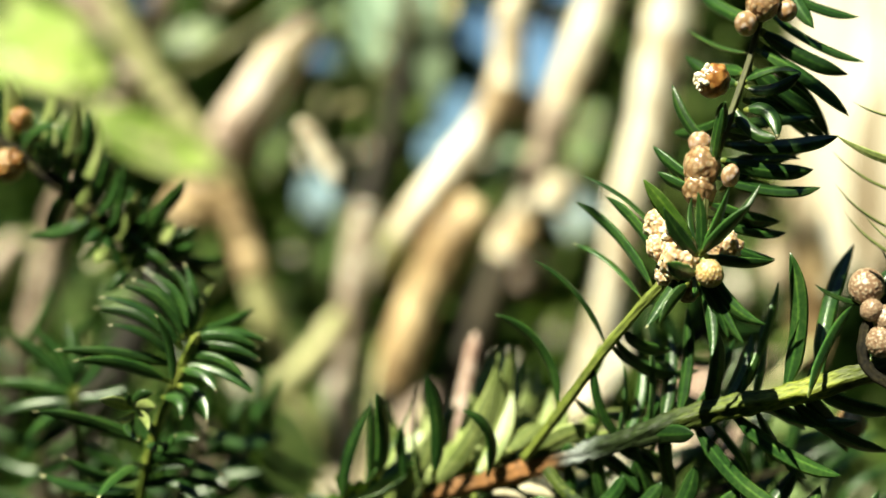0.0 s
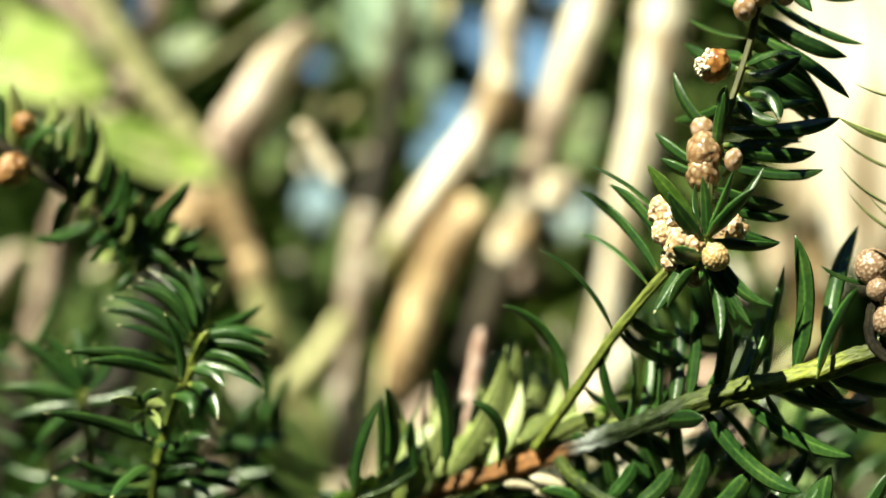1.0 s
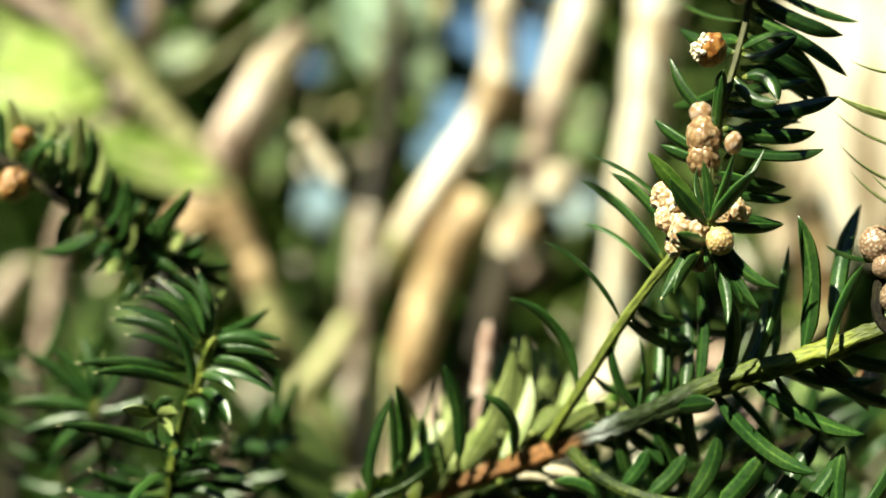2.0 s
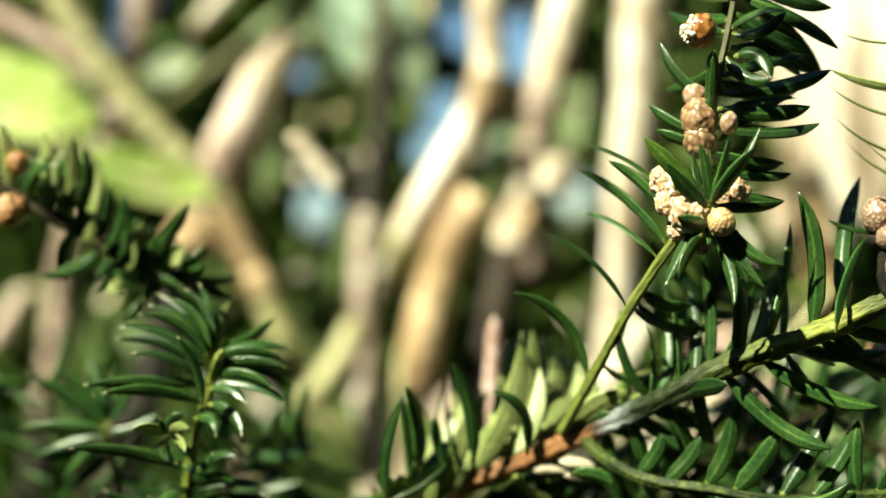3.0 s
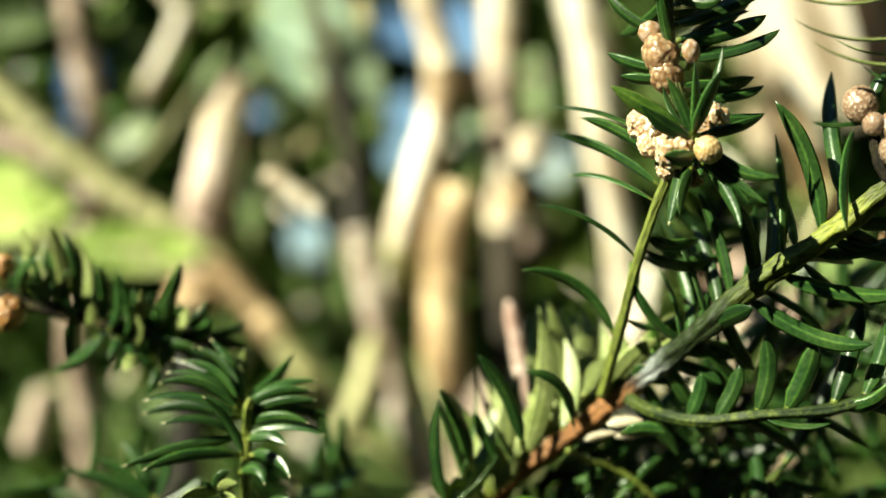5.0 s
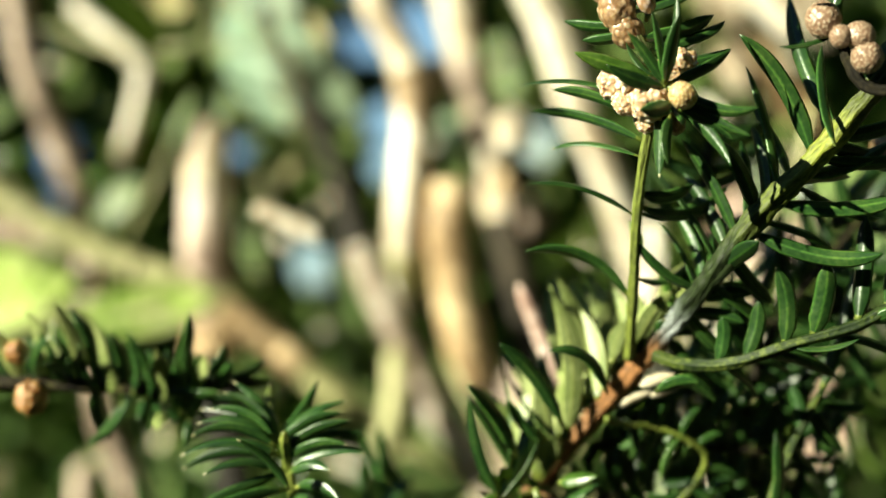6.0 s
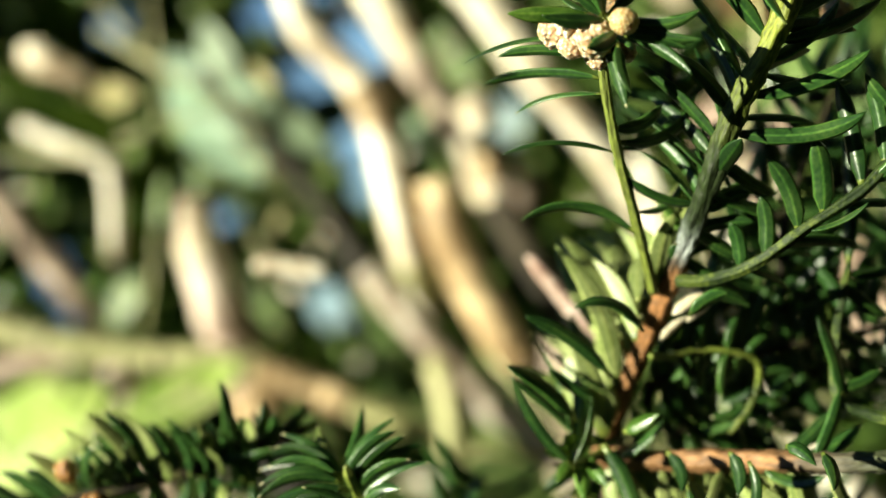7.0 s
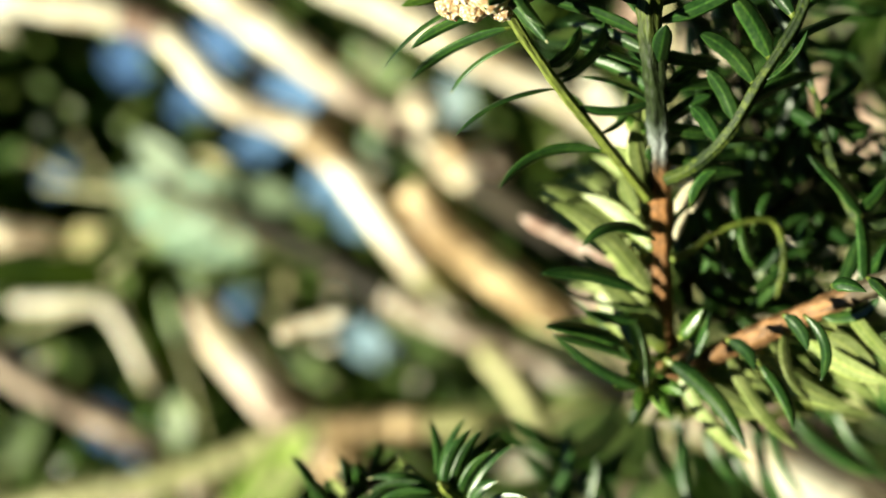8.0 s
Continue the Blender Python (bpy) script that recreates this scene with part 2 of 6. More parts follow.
SPRIG_GLOSS = material("sprig_gloss", [(0.3, (0.08, 0.16, 0.03)), (0.5, (0.2, 0.3, 0.07)), (0.75, (0.4, 0.44, 0.16))], 25, 0.28, 0.2, 8, 0.2, distance=0.001)
SOIL = material("soil", [(0.3, (0.05, 0.045, 0.02)), (0.55, (0.09, 0.1, 0.035)), (0.75, (0.16, 0.15, 0.07))], 3, 0.95, 0.6, 14, distance=0.02)


# ---------------------------------------------------------------- builders
def mesh_of(name, verts, faces, mats, which=None, smooth=True):
    data = bpy.data.meshes.new(name)
    data.from_pydata(verts, [], faces)
    for m in mats:
        data.materials.append(m)
    if which is not None:
        data.polygons.foreach_set("material_index", which)
    data.polygons.foreach_set("use_smooth", [smooth] * len(faces))
    data.update()
    return data


def smooth_line(points, steps):
    """A Catmull-Rom line through the points."""
    pts = [points[0] * 2 - points[1], *points, points[-1] * 2 - points[-2]]
    line = []
    for a, b, c, d in zip(pts, pts[1:], pts[2:], pts[3:]):
        for k in range(steps):
            t = k / steps
            line.append(0.5 * (2 * b + (c - a) * t + (2 * a - 5 * b + 4 * c - d) * t * t + (3 * b - a - 3 * c + d) * t**3))
    return line + [points[-1]]


def tube(line, radii, sides, rough=0.0, grain=200.0, ridges=0.0):
    """Rings of a round, uneven stem along a line; both ends closed."""
    verts, faces = [], []
    up = Vector((0, -1, 0.2))
    for i, p in enumerate(line):
        along = (line[min(i + 1, len(line) - 1)] - line[max(i - 1, 0)]).normalized()
        side = along.cross(up).normalized()
        up = side.cross(along).normalized()
        for k in range(sides):
            a = 2 * math.pi * k / sides
            way = side * math.cos(a) + up * math.sin(a)
            r = radii[i] * (1 + rough * noise.noise((p + way * radii[i]) * grain) + ridges * math.sin(5 * a + i * 0.06))
            verts.append(p + way * r)
    for i in range(len(line) - 1):
        for k in range(sides):
            a, b = i * sides + k, i * sides + (k + 1) % sides
            faces.append((a, a + sides, b + sides, b))
    faces.append(tuple(range(sides)))
    last = (len(line) - 1) * sides
    faces.append(tuple(reversed(range(last, last + sides))))
    return verts, faces


def place(p):
    return ORIGIN + Vector(p) * 0.001


def part(name, data, parent, label=""):
    ob = new(name, data)
    ob.parent = parent
    if parent.type == "EMPTY":
        ob.matrix_parent_inverse = parent.matrix_basis.inverted()
    return tagged(ob, label)


# ---------------------------------------------------------------- ground
def ground():
    size, n = 300.0, 24
    verts, faces = [], []
    for j in range(n + 1):
        for i in range(n + 1):
            x, y = ((2 * k / n - 1) for k in (i, j))
            x, y = size * x**3, size * y**3
            verts.append((x, y + 0.5, 0.02 * noise.noise((x, y, 0.3)) - 0.02))
    for j in range(n):
        for i in range(n):
            a = j * (n + 1) + i
            faces.append((a, a + 1, a + n + 2, a + n + 1))
    tagged(new("ground", mesh_of("ground", verts, faces, [SOIL])), "mossy brown soil under the hedge", "ground", kind="structure")


ground()

# ---------------------------------------------------------------- yew shrub
yew = tagged(new("yew_shrub"), "sunlit yew with dark green needles and ripe male cones", "shrub")
yew.location = (0.05, 0.32, 0)
bpy.context.view_layer.update()

wood, old, green, bark, sap = BARK_BRANCH, BARK_OLD, STEM_GREEN, BARK_DARK, STEM_SAP


def twig(points, wide, narrow, mat):
    """A stem through points, of two thicknesses in millimetres; its age runs from 0 at the old end to 1."""
    line = smooth_line([place(p) for p in points], 16)
    n, sides = len(line), 20
    radii = [0.0005 * (wide + (narrow - wide) * i / (n - 1)) * (1 + 0.14 * noise.noise(line[i] * 170)) for i in range(n)]
    for k in range(6):
        radii[n - 1 - k] *= 0.45 + 0.09 * k
    coarse, grain = (0.18, 480) if mat in (green, sap, STEM_SHOOT) else (0.24, 620)
    verts, faces = tube(line, radii, sides, coarse, grain, 0.17)
    data = mesh_of("twig", verts, faces, [mat])
    age = data.attributes.new("age", "FLOAT", "POINT")
    age.data.foreach_set("value", [(k // sides) / (n - 1) for k in range(len(verts))])
    walked = [0.0]
    for p, q in zip(line, line[1:]):
        walked.append(walked[-1] + (q - p).length)
    flow = []
    for k in range(len(verts)):
        a, r = 2 * math.pi * (k % sides) / sides, radii[k // sides]
        flow += (r * math.cos(a), r * math.sin(a), 0.3 * walked[k // sides])
    data.attributes.new("flow", "FLOAT_VECTOR", "POINT").data.foreach_set("vector", flow)
    if mat in (wood, old):
        return part("branch", data, yew, "branch with flaking orange-brown bark, green further out")
    return part("twig", data, yew, "smooth yellow-green young twig" if mat in (green, sap, STEM_SHOOT) else "dark woody twig")


rng = random.Random(5)
PROFILE = ((-1, -0.1), (-0.74, 0.14), (-0.26, 0.19), (0, 0.33), (0.26, 0.19), (0.74, 0.14), (1, -0.1), (0.7, -0.2), (0.26, -0.08), (0, -0.24), (-0.26, -0.08), (-0.7, -0.2))


def needle_shape(base, tip, sag, width, twist, dry=False, sharp=False):
    """A flat, keeled needle from base to tip, its middle moved by sag (all in millimetres), turned about its length by twist; dry ones have
    a pale tip, sharp ones a long point."""
    a, b, c = place(base), place(tip), Vector(sag) * 0.001
    stations = 15
    bend, power = (0.55, 1.6) if sharp else (0.66, 2.0)
    turn = radians(twist * rng.choice((-1, 1)) + rng.uniform(-8, 8))
    verts, faces, which = [], [], []
    for i in range(stations + 1):
        s = i / stations
        s += 0.22 * s * (1 - s)
        p = a.lerp(b, s) + c * 4 * s * (1 - s)
        along = (b - a + c * 4 * (1 - 2 * s)).normalized()
        face = Vector((0.05, -1, 0.25))
        face = (face - along * face.dot(along)).normalized()
        side = along.cross(face)
        across = side * math.cos(turn) + face * math.sin(turn)
        above = face * math.cos(turn) - side * math.sin(turn)
        half = 0.00041 * width * (0.28 + 0.72 * min(1, max(0, s - 0.03) / 0.2)) * (1 if s < bend else 0.05 + 0.95 * (1 - ((s - bend) / (1 - bend)) ** power))
        verts += [p + across * (half * u) + above * (half * v) for u, v in PROFILE]
    for i in range(stations):
        for k in range(12):
            q = i * 12 + k
            r = i * 12 + (k + 1) % 12
            faces.append((q, r, r + 12, q + 12))
            which.append(0 if k < 6 else 1)
    faces += [tuple(range(11, -1, -1)), tuple(range(stations * 12, stations * 12 + 12))]
    which += [1, 2]
    which[:12] = [3] * 12
    if dry:
        which[-14:] = [2] * 14
    return verts, faces, which, [abs(u) for u, _ in PROFILE] * (stations + 1)


def needle_mesh(name, verts, faces, which, across, top):
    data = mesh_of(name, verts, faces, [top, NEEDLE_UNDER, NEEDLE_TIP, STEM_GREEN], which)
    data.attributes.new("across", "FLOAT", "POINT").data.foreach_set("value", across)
    return data


def needle(parent, *shape, young=False, **more):
    return part("needle", needle_mesh("needle", *needle_shape(*shape, **more), NEEDLE_YOUNG_LIT if young else NEEDLE_TOP), parent, "yellow-green needle, fresh or painted sunlit" if young else "")


# scales, their lift, the unevenness of their heights, the lumpiness of the whole, the material and the label of each state of a cone
CONES = (
    (150, 0.05, 0.15, 0.05, CONE_TAN, "closed yellow-tan pollen cone"),
    (95, 0.07, 0.5, 0.22, CONE_CREAM, "burst cream pollen cone"),
    (75, 0.035, 0.4, 0.1, CONE_BROWN, "lumpy amber-brown pollen cone"),
    (44, 0.22, 0.2, 0.04, CONE_AMBER, "spent amber cone with spread scales"),
    (34, 0.06, 0.4, 0.08, CONE_AMBER, "ripe amber cone"),
    (210, 0.045, 0.15, 0.04, CONE_DUSK, "dusky pink-brown pollen cone"),
    (26, 0.03, 0.3, 0.05, CONE_BUD, "smooth pinkish young cone"),
)


def cone(parent, centre, radius, state, long=1.1):
    """A male cone: a knob of many small rounded scales; a ripe one is burst open and rough with pale pollen sacs."""
    count, lift, uneven, lumpy, mat, label = CONES[state]
    bm = bmesh.new()
    bmesh.ops.create_icosphere(bm, subdivisions=5, radius=1)
    spin = rng.uniform(0, 6.28)
    knobs, heights = KDTree(count), []
    for k in range(count):
        h = 1 - 2 * (k + 0.5) / count
        a = spin + k * 2.39996
        q = Vector((math.sqrt(1 - h * h) * math.cos(a), math.sqrt(1 - h * h) * math.sin(a), h))
        knobs.insert((q + Vector([rng.uniform(-1, 1) for _ in range(3)]) * 1.1 / math.sqrt(count)).normalized(), k)
        heights.append(1 + uneven * rng.uniform(-1, 0.6))
    knobs.balance()
    reach = (2.0 if state == 3 else 1.7 if count < 80 else 1.5) / math.sqrt(count)
    rises = []
    for v in bm.verts:
        n = v.co.normalized()
        _, k, d = knobs.find(n)
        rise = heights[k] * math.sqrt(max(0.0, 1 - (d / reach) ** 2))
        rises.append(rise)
        size = 0.93 + lift * rise + lumpy * noise.noise(n * 1.8 + Vector((spin, 0, 0))) + 0.25 * lumpy * noise.noise(n * 6 + Vector((0, spin, 0)))
        v.co = n * size * (radius * 0.001)
        v.co.z *= long
    turn = Euler((rng.uniform(-0.6, 0.6), rng.uniform(-0.6, 0.6), 0)).to_matrix().to_4x4()
    bm.transform(Matrix.Translation(place(centre)) @ turn)
    data = bpy.data.meshes.new("cone")
    bm.to_mesh(data)
    bm.free()
    data.materials.append(mat)
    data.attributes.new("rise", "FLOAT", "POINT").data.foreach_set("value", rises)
    data.polygons.foreach_set("use_smooth", [True] * len(data.polygons))
    return part("cone", data, parent, label)


def pollen_tuft(parent, centre, radius, way, count):
    """A tuft of pale pollen sacs that has burst out of one side of a cone."""
    middle, way = place(centre), Vector(way).normalized()
    bm = bmesh.new()
    for k in range(count):
        q = (way + Vector([rng.uniform(-0.6, 0.6) for _ in range(3)])).normalized()
        at = middle + q * (radius * 0.001 * rng.uniform(0.86, 0.98))
        size = radius * 0.001 * rng.uniform(0.1, 0.19)
        made = bmesh.ops.create_icosphere(bm, subdivisions=2, radius=size)["verts"]
        turn = q.to_track_quat("Z", "Y").to_matrix()
        for v in made:
            p = v.co * (1 + 0.3 * noise.noise(v.co * 4000 + Vector((k, 0, 0))))
            v.co = at + turn @ Vector((p.x, p.y, p.z * 1.7))
    for f in bm.faces:
        f.smooth = True
    data = bpy.data.meshes.new("pollen_tuft")
    bm.to_mesh(data)
    bm.free()
    data.materials.append(POLLEN_SAC)
    return part("pollen_tuft", data, parent, "crumbly cream-white burst pollen sacs")



branch = twig([(-9.6, 205, -47.7), (-2.3, 202, -44.2), (7.6, 197, -40.4), (16.9, 190, -36.3), (23.8, 184, -33.1), (30.2, 178, -29.8), (40.4, 172, -24.9), (52.7, 170, -21.9), (61.4, 168, -18.8), (71.1, 165, -15.2), (81.8, 160, -12.7)], 3.5, 3.1, wood)
needle(branch, (36.3, 174.4, -26.8), (38.3, 176.4, -9.1), (0.9, -0, 0.4), 2.9, 50)
needle(branch, (32.2, 176.8, -28.8), (33.4, 180.8, -14.3), (0.7, -0, 0.4), 2.2, 55)
needle(branch, (40.4, 172, -24.9), (41.9, 172, -12.1), (0.9, -0, 0.3), 3.4, 20)
needle(branch, (44.7, 171.3, -23.8), (53, 177.3, -5), (1, -0, 0.2), 2.6, 35)
needle(branch, (51.5, 170.2, -22.2), (52, 168.2, -0.4), (1.9, -0, 0.4), 3.4, 35)
needle(branch, (56.6, 169.1, -20.5), (66.3, 181.1, 0.9), (-1.3, 0, 0.9), 3.0, 30)
needle(branch, (27.6, 180.4, -31.1), (29.4, 184.4, -18.3), (1.2, -0, 0.3), 2.2, 50)
needle(branch, (31.2, 177.4, -29.3), (37.7, 168.4, -27.6), (0.3, -0, 0.1), 3.6, 20)
needle(branch, (38.3, 173.2, -25.9), (51.8, 167.2, -38.9), (-0.2, 0, -2.6), 3.2, 10)
needle(branch, (43.5, 171.5, -24.1), (60.2, 169.5, -34.1), (-0.3, 0, -1.7), 3.6, 25)
needle(branch, (52.1, 170.1, -22), (69.3, 174.1, -31.3), (-0.4, 0, -1.6), 3.0, 40)
needle(branch, (47.2, 170.9, -23.2), (57.5, 176.9, -36.2), (-0.3, 0, -1.3), 3.0, 40)
needle(branch, (20, 187.3, -34.8), (21.8, 184.3, -32), (-0.3, 0, -0.2), 3.2, 15, True)
needle(branch, (8.6, 196.3, -40), (3.8, 192.3, -27.2), (2.4, -0, 0.8), 2.2, 40)
needle(branch, (20.7, 186.7, -34.5), (21.5, 188.7, -43.9), (0.3, 0, -0.9), 2.6, 30)
needle(branch, (25.1, 182.8, -32.4), (27.3, 185.8, -42.7), (-0.4, 0, -0.7), 2.8, 30)
needle(branch, (29.8, 178.3, -29.9), (34.5, 182.3, -41.9), (0.7, -0, -0.4), 3.0, 25)
needle(branch, (34.8, 175.3, -27.6), (37.5, 181.3, -39), (-0.6, 0, -0.7), 2.6, 20)
needle(branch, (27.6, 180.4, -31.1), (39.5, 188.4, -38.6), (0.7, -0, 0.9), 2.6, 40)
needle(branch, (47.2, 170.9, -23.2), (58, 179.9, -28.7), (0.2, -0, 0.7), 3.0, 45)
needle(branch, (4.7, 198.5, -41.5), (12.3, 200.5, -16.9), (1.5, -0, -0.6), 4.6, 163, sharp=True)
needle(branch, (11.3, 194.2, -38.7), (17.8, 212.2, -21.1), (1.9, -0, -0.8), 3.2, 162, sharp=True)
needle(branch, (-0.3, 201, -43.5), (-2.8, 209, -22.9), (-1, 0, -0.2), 2.8, 163, sharp=True)
needle(branch, (1.7, 200, -42.7), (9.4, 220, -28.5), (1.2, -0, -0.9), 3.2, 162, sharp=True)
needle(branch, (-7.8, 204.3, -46.8), (-11.7, 210.3, -26.2), (1.3, -0, 0.5), 3.0, 163, sharp=True)
needle(branch, (-14.7, 205, -49.2), (-12.3, 221, -30.9), (1, -0, -0.6), 3.2, 162, True, sharp=True)
needle(branch, (-3.8, 202.6, -44.9), (1.9, 224.6, -28), (1.2, -0, -0.8), 3.0, 162, sharp=True)
needle(branch, (14.1, 192.1, -37.5), (13.1, 214.1, -26.7), (-0.7, 0, -0.5), 3.2, 162, sharp=True)
needle(branch, (16.9, 190, -36.3), (21.8, 200, -25.9), (0.9, -0, -0.4), 3.0, 163, sharp=True)
needle(branch, (23.1, 184.6, -33.4), (27.1, 194.6, -24.2), (0.8, -0, -0.3), 3.0, 30, young=True)
needle(branch, (6.6, 197.5, -40.8), (10.1, 207.5, -22.7), (1.4, -0, -0.4), 3.6, 165, sharp=True)
needle(branch, (9.5, 195.6, -39.5), (15.9, 207.6, -21.7), (1.5, -0, -0.8), 3.8, 165, sharp=True)
needle(branch, (13.2, 192.8, -37.9), (19.6, 202.8, -25.3), (1.3, -0, -0.6), 3.8, 165, sharp=True)
needle(branch, (17.3, 189.7, -36.1), (26.3, 199.7, -28.9), (0.8, -0, -0.8), 3.8, 165, sharp=True)
needle(branch, (19.7, 187.6, -35), (27.2, 193.6, -31.1), (0.4, 0, -0.9), 3.4, 160, sharp=True)
needle(branch, (0.7, 200.5, -43.1), (-4.6, 214.5, -32.1), (-0.9, 0, -0.7), 3.4, 160, sharp=True)
needle(branch, (24.4, 183.4, -32.8), (31.6, 180.4, -39), (0.6, -0, 0.4), 3.0, 30)
needle(branch, (27.3, 180.7, -31.3), (34.6, 178.7, -35.5), (0.4, -0, 0.3), 3.0, 30)
needle(branch, (21, 186.4, -34.4), (27.1, 184.4, -38.7), (0.6, -0, 0.4), 2.8, 30, True)
needle(branch, (28.6, 179.5, -30.6), (33.2, 187.5, -18.6), (1.1, -0, -0.6), 2.6, 35)
needle(branch, (34.2, 175.6, -27.8), (37.5, 185.6, -13.8), (0.8, -0, -0), 2.8, 30)
needle(branch, (37.8, 173.5, -26.1), (47.2, 181.5, -14.4), (0.9, -0, -0.5), 2.8, 35)
needle(branch, (42.2, 171.7, -24.4), (48.9, 177.7, -13.2), (0.7, -0, -0.3), 2.6, 40)
needle(branch, (47.2, 170.9, -23.2), (51.5, 180.9, -10.7), (0.8, -0, 0), 2.8, 35)
needle(branch, (25.4, 182.5, -32.3), (38.4, 192.5, -24.9), (1, 0, -1.6), 2.8, 30)
needle(branch, (30.2, 178, -29.8), (45.1, 188, -23.4), (0.8, 0, -1.7), 2.8, 30)
needle(branch, (35.3, 175, -27.3), (50.3, 183, -20), (0.6, 0, -1.5), 2.8, 30)
needle(branch, (54.4, 169.6, -21.2), (60.6, 175.6, -10.4), (0.7, -0, -0.3), 2.8, 35)
needle(branch, (48.4, 170.7, -22.9), (64, 172.7, -26.3), (-0.1, 0, -1.3), 3.2, 30)
needle(branch, (55.7, 169.3, -20.8), (70.3, 173.3, -25.1), (-0.2, 0, -1), 3.0, 35)
needle(branch, (39.9, 172.3, -25.1), (48.5, 176.3, -36.1), (0.9, -0, 0), 3.0, 35)
needle(branch, (54, 169.7, -21.4), (63.3, 175.7, -31.6), (0.6, -0, 0.2), 3.0, 30, True)

shoot = twig([(13.8, 189, -35.1), (19.9, 182, -25), (24.8, 177, -16.7), (29.3, 173, -10.2), (34.6, 169, -3.2), (38.6, 168, 3.6), (39.8, 169, 9.9), (42.9, 170, 18.5), (46.6, 172, 27.8), (49.6, 174, 36.9), (53.2, 175.9, 46.2), (58.5, 179.9, 58.1)], 1.65, 0.85, STEM_SHOOT)
needle(shoot, (25.7, 176.2, -15.4), (14, 174.2, -1.6), (1.2, -0, 1.6), 2.2, 60)
needle(shoot, (18.9, 183.1, -26.5), (8.5, 181.1, -10.4), (2.6, -0, 2.1), 2.4, 55)
needle(shoot, (22.3, 179.5, -20.8), (26.4, 189.5, -16), (0.8, -0, -0.4), 2.8, 30, young=True)
needle(shoot, (26.2, 175.8, -14.8), (38.9, 185.8, -18.5), (-0.6, 0, -1.8), 2.8, 30)
needle(shoot, (26.8, 175.2, -13.8), (42.1, 183.2, -19.6), (-1.1, 0, -2.9), 2.6, 40)
needle(shoot, (28, 174.2, -12.2), (36.7, 179.2, -16), (-0.7, 0, -1.2), 2.6, 40)
needle(shoot, (20.9, 181, -23.3), (31.1, 189, -26.9), (-0.6, 0, -1.9), 2.6, 40)
needle(shoot, (24.1, 177.7, -17.9), (29.3, 180.8, -31.6), (-1.7, 0, -0.4), 2.2, 55)
needle(shoot, (35, 168.9, -2.5), (21, 174.9, 11.8), (1.7, -0, 1.6), 2.4, 55)
needle(shoot, (34, 169.4, -3.9), (25.2, 173.4, 8.2), (0.2, -0, 1.4), 2.2, 55)
needle(shoot, (32.2, 170.8, -6.4), (21.1, 178.8, 7.6), (0.5, -0, 1.6), 2.2, 55)
needle(shoot, (30.9, 171.8, -8.1), (20.9, 179.8, 0.9), (0.1, -0, 1.7), 2.2, 55, True)
needle(shoot, (42, 169.7, 16), (59.1, 167.7, 17), (0.8, 0, -1), 3.2, 15)
needle(shoot, (41.2, 169.4, 13.8), (55.9, 169.4, 12.1), (0.9, 0, -1.1), 3.0, 20)
needle(shoot, (40.3, 169.1, 11.2), (56.9, 169.1, 9.4), (1, 0, -1.4), 3.0, 20)
needle(shoot, (42.9, 170, 18.5), (57.4, 172, 20.4), (0.5, -0, 0.3), 3.0, 25)
needle(shoot, (47.6, 172.7, 31), (61.7, 170.7, 20.3), (1.1, -0, 0.4), 3.4, 15)
needle(shoot, (46.7, 172.1, 28.3), (57.7, 172.1, 20.4), (0.1, 0, -0.8), 3.2, 15)
needle(shoot, (48.7, 173.4, 34.2), (61.8, 171.4, 26.7), (-0.1, 0, -0.9), 3.0, 20)
needle(shoot, (49.8, 174.1, 37.4), (65.4, 174.1, 29.1), (-0, 0, -1.3), 3.0, 25)
needle(shoot, (39.3, 168.5, 7.1), (51.8, 172.5, 4.3), (0.3, 0, -0.9), 2.8, 20)
needle(shoot, (38.9, 168.2, 5.2), (52.9, 173.2, 2.6), (0.7, 0, -1), 2.6, 20)
needle(shoot, (38.6, 168, 3.6), (50.6, 171, -1.4), (0.3, 0, -1.2), 2.4, 25)
needle(shoot, (45.7, 171.5, 25.5), (52.8, 165.5, 26.1), (0.3, -0, 1.2), 2.4, 30)
needle(shoot, (44.2, 170.7, 21.8), (49.2, 164.7, 16.4), (-0.3, 0, -1.6), 2.4, 30, True)
needle(shoot, (41.5, 169.5, 14.7), (35.5, 173.5, 25.5), (-1.1, 0, -0.8), 2.4, 50)
needle(shoot, (39.8, 168.9, 9.6), (32.5, 173.9, 16.1), (-0.4, 0, -0.6), 2.4, 50)
needle(shoot, (39.5, 168.7, 8.4), (32.8, 171.7, 11.9), (-0.1, 0, -0.5), 2.4, 50)
needle(shoot, (43.4, 170.3, 19.9), (37.7, 184.3, 19.2), (0.4, 0, -0.9), 2.6, 40)
needle(shoot, (45.5, 171.4, 25.1), (39.5, 183.4, 31.7), (-0.3, 0, -0.8), 2.6, 45)
needle(shoot, (47.3, 172.5, 30.1), (40.5, 186.5, 36.7), (-0.1, 0, -0.9), 2.6, 45)
needle(shoot, (46.2, 171.8, 26.9), (42.2, 187.8, 29.5), (0.3, -0, 0.6), 2.6, 45)
needle(shoot, (49, 173.6, 35.1), (42.6, 189.6, 44), (-0.2, 0, -0.9), 2.6, 45)
needle(shoot, (42.4, 169.8, 17.3), (41.3, 163.8, 21.6), (-0.5, 0, 0.1), 2.2, 45)
needle(shoot, (40.6, 169.2, 12.1), (41, 164.2, 20.8), (-0.2, 0, 0.1), 2.2, 45)
needle(shoot, (51.4, 175, 41.5), (64.8, 174.9, 36.2), (-0.3, 0, -1), 3.0, 25)
